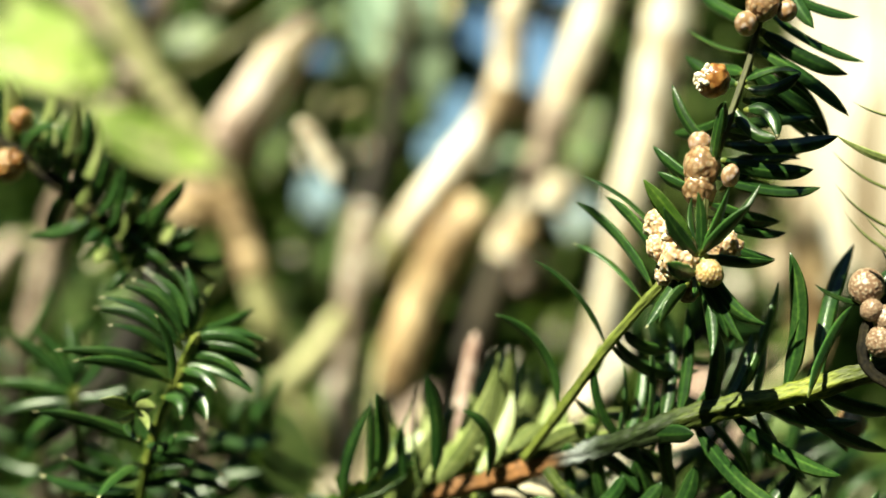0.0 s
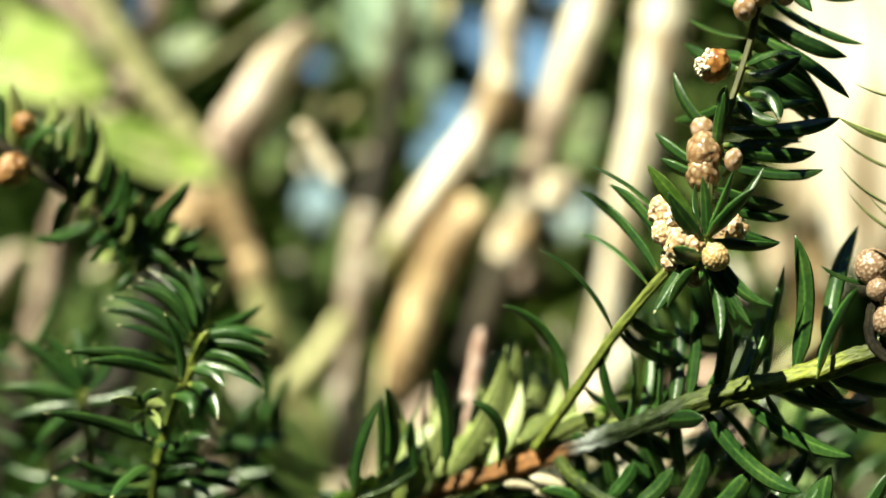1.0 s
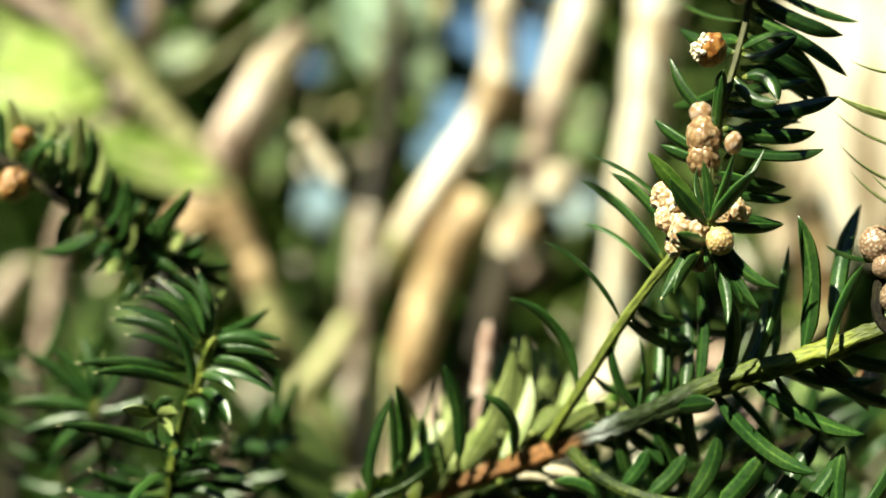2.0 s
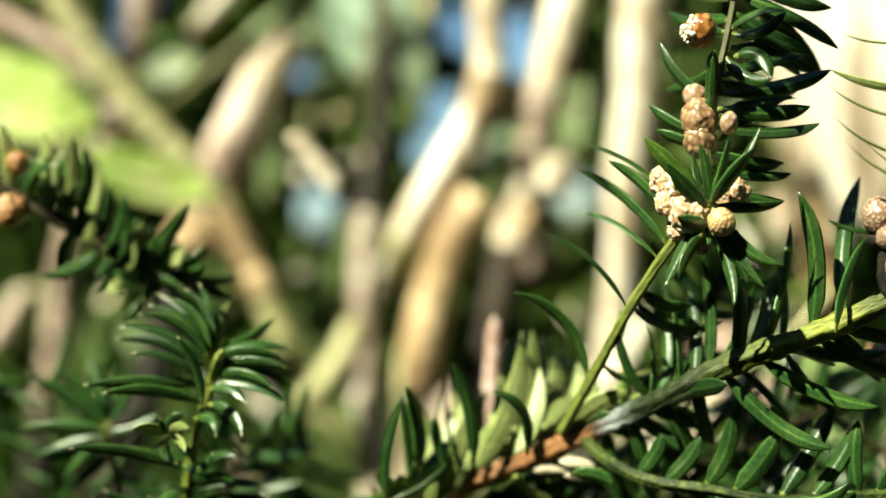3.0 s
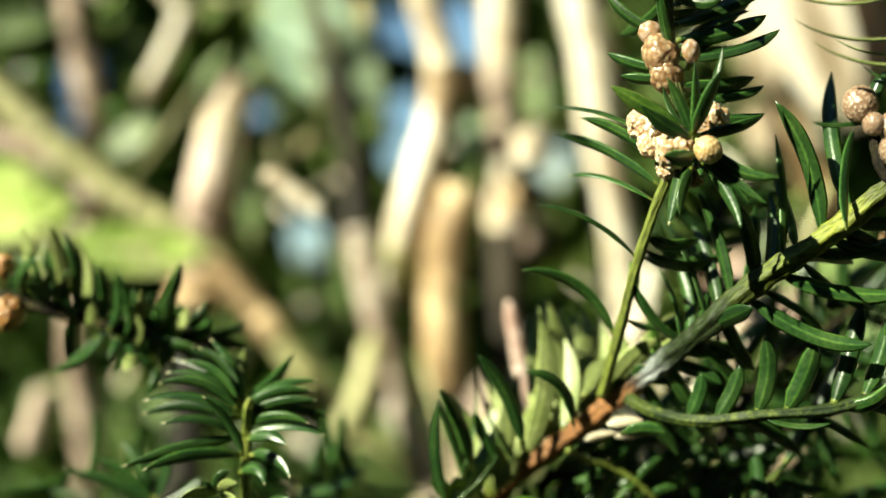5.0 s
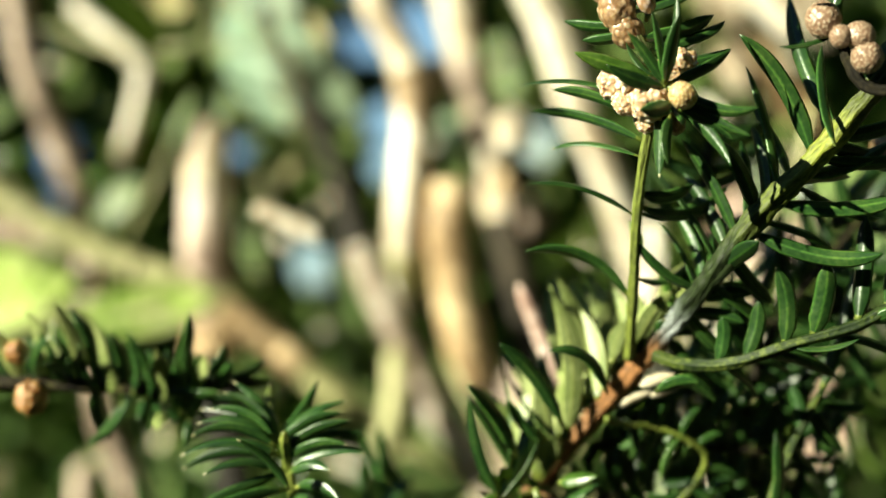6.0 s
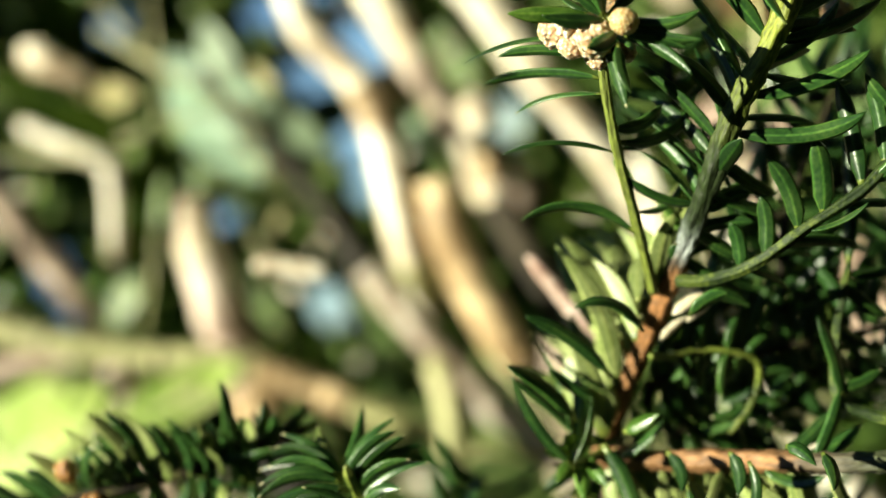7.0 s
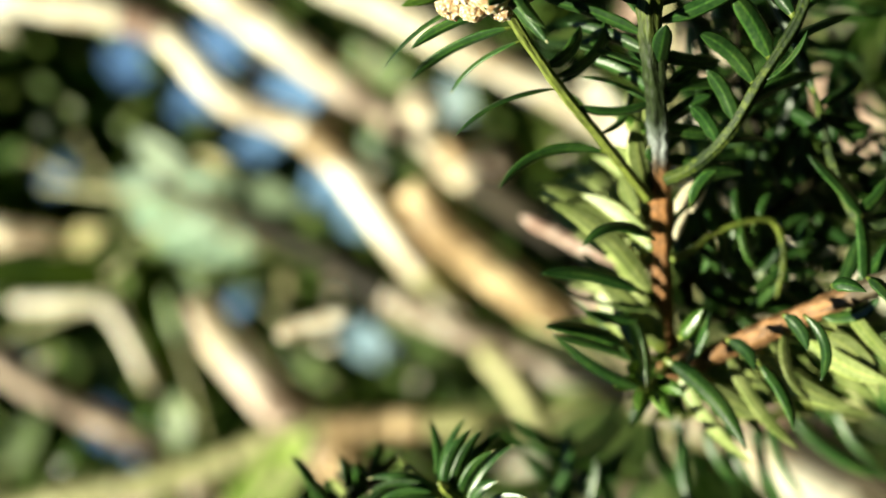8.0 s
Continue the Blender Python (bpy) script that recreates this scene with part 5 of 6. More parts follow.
needle(leftshoot, (-49.9, 181.6, -26.1), (-51.4, 177.7, -27.2), (0.3, 0, -0.5), 1.8, 163, True, sharp=True)
needle(leftshoot, (-49.4, 181.6, -25.7), (-45.2, 177.6, -24.9), (-0.1, -0, 0.7), 1.8, 163, True, sharp=True)
needle(leftshoot, (-49.4, 181.6, -26.2), (-46.4, 177.6, -28.5), (0.5, -0, 0.3), 1.7, 163, True, sharp=True)
needle(leftshoot, (-49.6, 181.6, -26.5), (-48.3, 179.7, -30.5), (-1.4, 0, -0.2), 2.2, 30, True, sharp=True)
needle(leftshoot, (-49.6, 181.6, -25.4), (-46.2, 180.6, -23.1), (-0.5, -0, 0.8), 2.2, 30, True, sharp=True)
needle(leftshoot, (-48.3, 187.6, -26.5), (-49.8, 181.6, -25.8), (-0, 0, -0), 1.0, 30, True, sharp=True)
needle(leftshoot, (-46.6, 186.6, -24.5), (-42.2, 181.6, -27.4), (1.5, -0, 1.3), 2.6, 25, True, sharp=True)
needle(leftshoot, (-43.9, 186.6, -22.5), (-37.8, 180.6, -27.7), (1.2, -0, 0.9), 2.6, 30, True, sharp=True)
needle(leftshoot, (-49, 185.7, -31.7), (-42.5, 179.6, -29.4), (0.4, 0, -1.4), 2.8, 30, True, sharp=True)
needle(leftshoot, (-49.8, 186.7, -32.5), (-65.9, 180.7, -26), (0.2, -0, 1.1), 2.8, 30, True, sharp=True)
needle(leftshoot, (-49.5, 186.7, -31.6), (-62.8, 182.7, -27.1), (0.2, -0, 0.9), 2.6, 30, True, sharp=True)
needle(leftbranch, (-71.6, 205.8, 12.4), (-69, 207.9, 25.9), (-1.5, 0, 0.3), 2.8, 163, sharp=True)
needle(leftbranch, (-70, 206.9, 11.2), (-65.8, 209, 23.8), (-1.4, -0, 0.5), 2.6, 163, sharp=True)
needle(leftbranch, (-67.9, 203.8, 9.8), (-64.5, 199.5, 18.3), (-1.2, 0, 0.3), 2.8, 30, sharp=True)
needle(leftbranch, (-63.2, 203.8, 5.8), (-58.1, 201.6, 14.6), (1.1, 0, -0.5), 2.8, 30, sharp=True)
needle(leftbranch, (-61.4, 204.9, 3.6), (-57.3, 199.5, 7.8), (0.5, 0, -0.3), 2.8, 30, sharp=True)
needle(leftbranch, (-59.4, 203.8, 1.7), (-56, 199.5, 6.4), (0.5, 0, -0.2), 2.6, 163, sharp=True)
needle(leftbranch, (-58.5, 205.9, -2.3), (-53.6, 203.7, 7.1), (0.9, 0, -0.4), 2.9, 30, sharp=True)
needle(leftbranch, (-57.1, 207, -4), (-52, 203.8, 3.4), (0.7, 0, -0.4), 2.9, 30, sharp=True)
needle(leftbranch, (-54.2, 209.1, -4.3), (-48.9, 205.9, 1.2), (0.6, 0, -0.5), 2.9, 30, sharp=True)
needle(leftbranch, (-59.7, 208, 3.3), (-50, 214.2, 12.1), (0.9, 0, -1.5), 2.6, 35, sharp=True)
needle(leftbranch, (-66.2, 202.8, 8.2), (-61.7, 197.4, 11.3), (0.5, 0, -0.3), 2.4, 163, sharp=True)
needle(leftbranch, (-65.5, 204.9, 5.6), (-76, 205.9, 2.3), (0.3, 0, -0.9), 2.6, 30, sharp=True)
needle(leftbranch, (-58.9, 201.7, -0.7), (-60.3, 195.4, -2.2), (-0.3, -0, 0.5), 2.8, 163, sharp=True)
needle(leftbranch, (-72.6, 203.7, 14), (-71.8, 197.4, 18.5), (1.2, -0, 0.4), 3.2, 25, sharp=True)
needle(leftbranch, (-61.6, 202.8, 4), (-63.7, 199.6, 1.1), (0.4, 0, -0.4), 2.6, 30, sharp=True)
needle(leftbranch, (-57, 203.8, -3.5), (-60.4, 201.7, -7.6), (0.4, 0, -0.4), 2.6, 30, sharp=True)

def dry_needle(parent, base, tip, width):
    """A bleached needle that has lost its green."""
    verts, faces, which, across = needle_shape(base, tip, (0, 0, 0.3), width / 0.82, 20, sharp=True)
    return part("dry_needle", mesh_of("dry_needle", verts, faces, [NEEDLE_DRY]), parent, "bleached cream dead needle")


dry_needle(branch, (8.4, 192.0, -41.6), (14.3, 192.0, -42.5), 1.45)
dry_needle(branch, (13.0, 190.0, -40.1), (19.0, 190.0, -41.7), 1.91)
dry_needle(branch, (13.6, 191.0, -42.8), (18.3, 191.0, -44.2), 1.44)
dry_needle(lowbranch, (8.3, 210, -67.5), (13.8, 210, -68.8), 1.58)
dry_needle(lowbranch, (8.3, 210, -69.5), (14.1, 210, -71.9), 1.48)
dry_needle(lowbranch, (4, 210, -65.9), (7.3, 210, -67.2), 1.27)


def spray(points, count, long, seed, dark=True):
    """A twig with two loose rows of needles, seen further back or added overhead as shade."""
    pick = random.Random(seed)
    stem = twig(points, 1.8, 1.2, bark if dark else green)
    line = smooth_line([Vector(p) for p in points], 20)
    verts, faces, which, across = [], [], [], []
    for k in range(count):
        i = int((k + 0.5) / count * (len(line) - 2))
        along = (line[i + 1] - line[i]).normalized()
        side = along.cross(Vector((0, 1, 0))).normalized() * (1 if k % 2 else -1)
        way = (along * pick.uniform(0.3, 0.9) + side + Vector((0, pick.uniform(-0.5, 0.5), pick.uniform(-0.1, 0.3)))).normalized()
        length = long * pick.uniform(0.75, 1.1)
        sag = along * (-0.12 * length) + Vector((0, pick.uniform(-1, 1), 0))
        v, f, w, x = needle_shape(line[i], line[i] + way * length, sag, pick.uniform(2.4, 3.0), pick.uniform(0, 50))
        faces += [tuple(q + len(verts) for q in face) for face in f]
        verts += v
        which += w
        across += x
    tagged(part("needles", needle_mesh("needles", verts, faces, which, across, NEEDLE_TOP), stem), kind="stuff")


spray([(1.4, 209.9, -48.3), (21.2, 212.6, -62.6), (39.5, 214.4, -78)], 39, 16, 1)
spray([(-3.4, 219.2, -59.2), (14.1, 221.8, -70.8), (37.3, 223.4, -78.1)], 39, 16, 2)
spray([(33, 213.9, -45.7), (50.2, 215.6, -51.8), (71.6, 218.2, -65.1)], 28, 16, 3)
spray([(17.6, 223.2, -49), (35, 225, -62), (53.7, 227.7, -81.6)], 26, 16, 4)
spray([(-24.8, 233.5, -54.6), (-17.7, 236.9, -81.2), (4.8, 239.1, -110.7)], 30, 20, 5, False)
spray([(65.6, 227.1, -40.2), (77.5, 229.2, -51.6), (96, 232.1, -64.2)], 22, 19, 6)
spray([(-83.5, 240.1, -64.9), (-86.7, 242.1, -38.7), (-93.9, 245.1, -14.5)], 16, 20, 7)
spray([(-52.7, 225.0, -51.0), (-50.4, 225.0, -42.2), (-45.3, 225.0, -33.7)], 16, 16, 13)
spray([(-64.4, 240.0, -56.8), (-47.1, 240.0, -45.7), (-34.2, 240.0, -40.1)], 18, 16, 14)
spray([(27.4, 211.5, -59.3), (42.2, 211.5, -48.7), (68, 212.4, -40.3)], 24, 17, 11)
spray([(37.5, 215, -27.9), (48.8, 217, -17.2), (57.2, 220, -8.6)], 12, 16, 12)

# unseen twigs, added above the view to shade the lower right of the shrub
spray([(-73.8, 137.8, 120.6), (-44.9, 137.7, 122.9), (-22.9, 137.7, 121.8)], 40, 22, 21)
spray([(-67.3, 142.8, 107.7), (-43.7, 142.7, 108.9), (-21.3, 142.7, 107.7)], 40, 22, 22)
spray([(-82.2, 134.4, 109.3), (-52.7, 134.4, 112.8), (-27.9, 134.4, 110.5)], 40, 22, 23)

# another, added to darken the right-hand needles of the upper shoot
spray([(-25.4, 86.5, 185.7), (-28.3, 86.6, 176.6), (-31.8, 86.6, 166.4)], 46, 10, 25)

# three more, out of view, that keep sun off the twigs deep inside
spray([(-67.8, 151.8, 118.6), (-56, 151.9, 101.9), (-43.6, 152.1, 84.1)], 46, 16, 26)
spray([(-77.2, 152.1, 110.8), (-66, 152.2, 95.1), (-54.1, 152.3, 78.4)], 46, 16, 27)
spray([(-86, 152.3, 101.9), (-75.3, 152.4, 87.3), (-64.6, 152.5, 72.7)], 46, 16, 28)

# the woody limbs that carry the twigs, and the trunk
def limb(name, points, wide, narrow):
    line = smooth_line([place(p) for p in points], 8)
    n = len(line)
    radii = [0.0005 * (wide + (narrow - wide) * i / (n - 1)) for i in range(n)]
    verts, faces = tube(line, radii, 12, 0.25, 120, 0.05)
    part(name, mesh_of(name, verts, faces, [BARK_DARK]), yew, "reddish brown scaly bark")


limb("trunk", [(50, 320, -1230), (40, 330, -900), (60, 315, -600), (50, 320, -330)], 60, 34)
limb("limb", [(50, 320, -340), (-90, 285, -230), (-170, 235, -60), (-108.5, 206.9, 39.9)], 16, 3)
limb("limb", [(50, 320, -360), (0, 260, -240), (-55, 225, -140), (-57.9, 203.1, -67.6)], 9, 1.8)
limb("limb", [(50, 320, -380), (-60, 290, -250), (-80, 240, -150), (-73.5, 223.2, -73.4)], 9, 1.7)
limb("limb", [(50, 320, -350), (70, 240, -200), (40, 190, -120), (29.5, 170.6, -92.3)], 12, 3)
limb("limb", [(50, 320, -350), (120, 240, -180), (105, 180, -70), (73, 158, -20.5)], 10, 3)
limb("limb", [(50, 320, -370), (140, 250, -180), (115, 200, -70), (73.5, 156, -14.1)], 9, 1.8)
limb("limb", [(50, 320, -390), (90, 260, -200), (60, 200, -110), (23.5, 183.3, -79.8)], 9, 2.2)


# ---------------------------------------------------------------- canes behind
def jointed(line, r, taper, gap=0.11, ring=None):
    radii, walked = [], 0.0
    for i, p in enumerate(line):
        walked += (p - line[i - 1]).length if i else 0
        ends = min(1, 0.3 + min(i, len(line) - 1 - i) / 5) if taper else 1
        radii.append(ends * (ring[i] if ring else r) * (1 + 0.03 * max(0, 1 - abs((walked / gap) % 1 - 0.5) * 14)))
    return tube(line, radii, 16, 0.16, 45)


def cane(points, width, mats, label, turns=(), girth=()):
    """A jointed stem through the places, from its upper end, which goes on straight and then bends down to the ground.
    turns: the places after which it takes its next bark or its painted shade; girth: how thick it is at each place,
    where that changes."""
    pts = [place(p) for p in points]
    way = (pts[-1] - pts[-2]).normalized()
    c = pts[-1] + way * 0.45
    d = Vector((c.x + way.x * 0.15, c.y + 0.02, max(0.12, c.z - 0.3)))
    line = smooth_line([*pts, c, d, Vector((d.x + way.x * 0.05, d.y, -0.03))], 12)
    girth = [*girth, *[girth[-1] if girth else 1] * (len(pts) + 4)]
    size = [0.00044 * width * (girth[i // 12] + (girth[i // 12 + 1] - girth[i // 12]) * (i % 12) / 12) for i in range(len(line))]
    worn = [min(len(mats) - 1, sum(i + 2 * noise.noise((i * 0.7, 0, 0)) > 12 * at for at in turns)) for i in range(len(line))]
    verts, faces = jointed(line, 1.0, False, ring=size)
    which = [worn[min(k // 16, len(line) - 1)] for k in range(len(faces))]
    stem = tagged(new("cane", mesh_of("cane", verts, faces, mats, which)), label, "cane", "canes behind the yew")
    for i in range(5, 12 * len(pts), 7):
        ring = [line[i].lerp(line[i + 1], k / 4) for k in range(5)]
        rv, rf = tube(ring, [size[i] * f for f in (1.01, 1.05, 1.09, 1.05, 1.01)], 16, 0.08, 60)
        part("node", mesh_of("node", rv, rf, [mats[worn[i]]]), stem)
    return stem


def stalk(points, width, mat, label, name="dry_stalk"):
    """A broken piece of dry stalk caught in the hedge."""
    verts, faces = jointed(smooth_line([place(p) for p in points], 14), 0.0005 * width, True, 0.3)
    piece = tagged(new(name, mesh_of(name, verts, faces, [mat])), label, "stalk", "dry stalks in the hedge")
    line = smooth_line([place(p) for p in points], 14)
    for i in (9, 19):
        ring = [line[i].lerp(line[i + 1], k / 4) for k in range(5)]
        rv, rf = tube(ring, [0.0005 * width * f for f in (1.01, 1.06, 1.1, 1.06, 1.01)], 16, 0.1, 60)
        part("node", mesh_of("node", rv, rf, [mat]), piece)
    return piece


TAN, GREY, OLIVE = "dry tan cane in full sun", "grey-brown weathered stem in the hedge", "olive green leaning stem"
BROKEN = "broken piece of dry straw-coloured stalk"
# the grey and near-black stretches stand for shade across a tan cane
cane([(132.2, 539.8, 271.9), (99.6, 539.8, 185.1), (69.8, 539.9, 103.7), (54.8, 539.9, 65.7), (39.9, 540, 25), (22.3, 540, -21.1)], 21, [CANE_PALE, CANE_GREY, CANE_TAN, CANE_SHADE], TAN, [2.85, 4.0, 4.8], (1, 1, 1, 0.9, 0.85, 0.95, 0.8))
cane([(132.4, 499.8, 251.7), (114.8, 499.8, 171.4), (94.1, 509.9, 62), (76.3, 520, -20.4)], 24, [CANE_PALE, CANE_TAN, CANE_PALE], TAN, [1.45, 1.6], (1, 1.12, 0.92, 0.85))
cane([(46.3, 479.9, 212.7), (52.4, 479.9, 147.6), (31.1, 479.9, 104.2), (23.4, 480, 60.8), (-19.5, 480.0, 3.4), (-18.9, 530.0, -20.7), (-22.9, 530.0, -55.4), (-26.9, 530.0, -95.3)], 15, [CANE_PALE, CANE_WORN, CANE_PALE, CANE_GOLD, CANE_PALE, CANE_OLIVE, CANE_MOSS], "cream cane with brown nodes in full sun", [0.8, 1.15, 2.75, 3.15, 3.9, 4.2], (1, 1, 1, 1.15, 1.0, 0.7, 0.6))
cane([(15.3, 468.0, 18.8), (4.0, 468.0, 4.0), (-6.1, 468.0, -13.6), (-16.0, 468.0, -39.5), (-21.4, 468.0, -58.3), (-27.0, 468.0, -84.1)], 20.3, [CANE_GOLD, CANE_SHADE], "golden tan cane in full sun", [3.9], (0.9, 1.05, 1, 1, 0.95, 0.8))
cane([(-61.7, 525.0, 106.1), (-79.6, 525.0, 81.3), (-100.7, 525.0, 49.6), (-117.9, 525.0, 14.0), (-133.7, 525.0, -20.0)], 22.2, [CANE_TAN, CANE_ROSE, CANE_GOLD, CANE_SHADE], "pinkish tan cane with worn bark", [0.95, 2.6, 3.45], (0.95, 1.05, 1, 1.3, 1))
cane([(-239.9, 507.0, 265.5), (-183.6, 507.0, 176.3), (-154.8, 507.0, 120.3), (-138.0, 507.0, 89.9), (-123.0, 507.0, 66.8), (-104.9, 507.0, 41.5), (-93.7, 507.0, 13.3), (-79.4, 507.0, -29.8)], 13.9, [CANE_OLIVE, CANE_GOLD, CANE_OLIVE], OLIVE, [5.4, 6.9], (1, 1, 1, 1, 1, 1, 1, 1))
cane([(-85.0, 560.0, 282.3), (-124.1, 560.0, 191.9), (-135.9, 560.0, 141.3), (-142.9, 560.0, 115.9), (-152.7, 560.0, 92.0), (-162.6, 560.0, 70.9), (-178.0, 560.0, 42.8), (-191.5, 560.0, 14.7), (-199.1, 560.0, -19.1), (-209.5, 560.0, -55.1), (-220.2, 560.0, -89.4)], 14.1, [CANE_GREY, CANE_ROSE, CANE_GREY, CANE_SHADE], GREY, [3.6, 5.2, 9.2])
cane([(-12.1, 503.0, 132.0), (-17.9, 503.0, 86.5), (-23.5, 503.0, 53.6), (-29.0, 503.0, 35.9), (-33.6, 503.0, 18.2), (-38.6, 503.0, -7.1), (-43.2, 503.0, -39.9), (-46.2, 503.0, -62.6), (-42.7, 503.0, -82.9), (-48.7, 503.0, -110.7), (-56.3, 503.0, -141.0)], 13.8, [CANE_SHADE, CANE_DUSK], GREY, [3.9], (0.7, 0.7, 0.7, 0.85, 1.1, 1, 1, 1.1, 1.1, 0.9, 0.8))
stalk([(-224.4, 530.0, 149.7), (-192.5, 530.0, 131.0), (-168.5, 530.0, 115.1), (-155.2, 530.0, 103.1), (-142.4, 530.0, 89.8)], 10.7, CANE_WORN, BROKEN)
stalk([(-43.1, 482.0, -26.1), (-51.5, 482.0, -41.1), (-63.7, 482.0, -54.7), (-73.8, 482.0, -61.5)], 11.1, CANE_OLIVE, "mossy yellow-green dry stalk caught in the hedge")
stalk([(37.1, 470.0, 11.1), (33.6, 470.0, 5.7), (31.4, 470.0, -0.7)], 9.4, CANE_GOLD, BROKEN)
stalk([(52.8, 600.0, -3.9), (48.9, 600.0, -14.4), (45.0, 600.0, -25.0)], 13.3, CANE_GREY, BROKEN)
stalk([(23.7, 486.0, 58.1), (32.3, 486.0, 61.6), (41.3, 486.0, 66.4)], 10.7, CANE_GOLD, BROKEN)
stalk([(-24.3, 520.0, 0.5), (-30.0, 520.0, -8.6), (-34.2, 520.0, -19.0)], 8.9, CANE_PALE, BROKEN)
stalk([(-91.3, 420.0, -63.9), (-83.9, 420.0, -78.7), (-72.3, 420.0, -97.7)], 7.2, CANE_GREY, BROKEN)
stalk([(-194.1, 520.0, 5.8), (-201.9, 520.0, -4.7), (-214.9, 520.0, -20.3)], 11.5, CANE_GREY, BROKEN)
stalk([(-42.6, 335.0, 38.2), (-37.5, 335.0, 31.0), (-29.9, 335.0, 17.2)], 5.0, CANE_PALE, BROKEN)
stalk([(7.3, 245, -18.2), (5.1, 245, -30.5), (1.6, 245, -45.3)], 3.3, CANE_PINK, "pinkish dead twig behind the yew needles", "dead_twig")
stalk([(-7.5, 250.0, -74.8), (-14.5, 250.0, -86.9), (-19.7, 250.0, -99.9)], 4.0, CANE_PINK, "pinkish dead twig behind the yew needles", "dead_twig")
# added pale stub, in place of a small glint blurred to a disc
stalk([(46.3, 430.0, 28.1), (43.9, 430.0, 20.8), (41.3, 430.0, 13.4)], 14.3, CANE_PALE, BROKEN)
stalk([(-90.8, 560.0, 201.7), (-86.0, 560.0, 185.3), (-79.5, 560.0, 163.6), (-77.0, 560.0, 149.0)], 8.4, CANE_PALE, BROKEN)
stalk([(-79.5, 560.0, 153.0), (-89.6, 560.0, 141.8), (-102.6, 560.0, 130.4), (-113.3, 560.0, 121.6)], 8.4, CANE_PALE, BROKEN)
stalk([(-39.4, 500, -128.1), (-60.7, 501, -175.3), (-81.9, 502.2, -232.9)], 24, CANE_TAN, BROKEN)
stalk([(-54.9, 515.0, 206.1), (-54.4, 515.0, 184.6), (-50.4, 515.0, 168.1)], 16.0, CANE_TAN, BROKEN)
stalk([(58.9, 420.0, -49.6), (53.8, 420.0, -55.8), (48.2, 420.0, -62.3)], 8.0, CANE_PALE, BROKEN)
stalk([(71.3, 440.0, -36.8), (68.8, 440.0, -43.4), (65.6, 440.0, -49.9)], 6.6, CANE_PALE, BROKEN)
stalk([(36.2, 480.0, 0.6), (32.9, 480.0, -8.9), (29.6, 480.0, -17.9)], 12.1, CANE_ROSE, BROKEN)


# ---------------------------------------------------------------- broad leaves
def leaf(middle, tip, width, mat, label, lean=0.3, face=(-0.2, -1, 0.4)):
    """A pointed leaf with a folded midrib, from its stalk end to its tip."""
    a, b = place(middle), place(tip)
    along = (b - a).normalized()
    face = Vector(face).normalized()
    side = along.cross(face).normalized()
    face = side.cross(along)
    verts, faces, n = [], [], 12
    for i in range(n + 1):
        s = i / n
        w = 0.0005 * width * math.sin(math.pi * min(1, s * 0.94 + 0.05)) ** 0.75
        p = a.lerp(b, s) - face * (0.1 * (b - a).length * s * s)
        for u in (-1, -0.5, 0, 0.5, 1):
            verts.append(p + side * (w * u) + face * (w * 0.35 * abs(u) * lean))
    for i in range(n):
        for k in range(4):
            q = i * 5 + k
            faces.append((q, q + 1, q + 6, q + 5))
    under = len(verts)
    verts += [v - face * 0.0004 for v in verts]
    faces += [tuple(q + under for q in reversed(f)) for f in faces]
    blade = tagged(new("leaf", mesh_of("leaf", verts, faces, [mat])), label, "leaf", "broad leaves in the hedge")
    foot = smooth_line([a + along * 0.004, a - along * 0.02 + face * 0.002, a - along * 0.05 + Vector((0, 0.015, 0.01))], 6)
    sv, sf = tube(foot, [0.0009] * len(foot), 8, 0.1, 200)
    part("stalk", mesh_of("stalk", sv, sf, [CANE_OLIVE]), blade)
    rib = [a.lerp(b, k / 10) - face * (0.1 * (b - a).length * (k / 10) ** 2 - 0.0003) for k in range(10)]
    rv, rf = tube(rib, [0.0008 * (1.1 - k / 10) for k in range(10)], 6)
    part("midrib", mesh_of("midrib", rv, rf, [mat]), blade)
    return blade


LIME, DARK = "broad sunlit yellow-green leaf", "dark glossy green leaf"
SAGE, MOSS, OCHRE = "sage-green leaf of the hedge in the sun", "mossy green leaf of the hedge", "dry ochre leaf caught in the hedge"
STRAW = "broad sun-bleached straw-coloured dead leaf"
leaf((-269.1, 600.0, 115.2), (-178.7, 600.0, 94.7), 36.2, LEAF_LIME, LIME)
leaf((-248.5, 640.0, 137.3), (-190.6, 640.0, 119.0), 19.9, LEAF_LIME, LIME)
leaf((-303.2, 640.0, 161.4), (-232.4, 640.0, 138.9), 28.9, LEAF_LIME, LIME)
leaf((-143.1, 450.0, 55.9), (-89.3, 450.0, 30.8), 20.8, LEAF_LIME, LIME)
leaf((-107.9, 540.0, 39.6), (-82.2, 540.0, 31.0), 9.2, LEAF_FRESH, LIME)
leaf((-17.1, 500.0, 126.1), (-4.0, 500.0, 66.3), 25.1, LEAF_SAGE, "grey-green broad leaf lit by the sun")
leaf((-24.0, 515.0, 142.9), (-33.1, 515.0, 83.9), 29.8, LEAF_PALE, "pale mint-green leaf lit by the sun")
leaf((-9.0, 500.0, 113.6), (5.1, 500.0, 148.0), 15.1, LEAF_SAGE, "grey-green broad leaf lit by the sun")
leaf((-26.1, 515.0, 100.6), (-17.0, 515.0, 155.6), 27.2, LEAF_PALE, "pale mint-green leaf lit by the sun")
leaf((-13.0, 490.0, 112.7), (-0.1, 490.0, 107.2), 7.4, LEAF_PALE, "pale mint-green leaf lit by the sun")
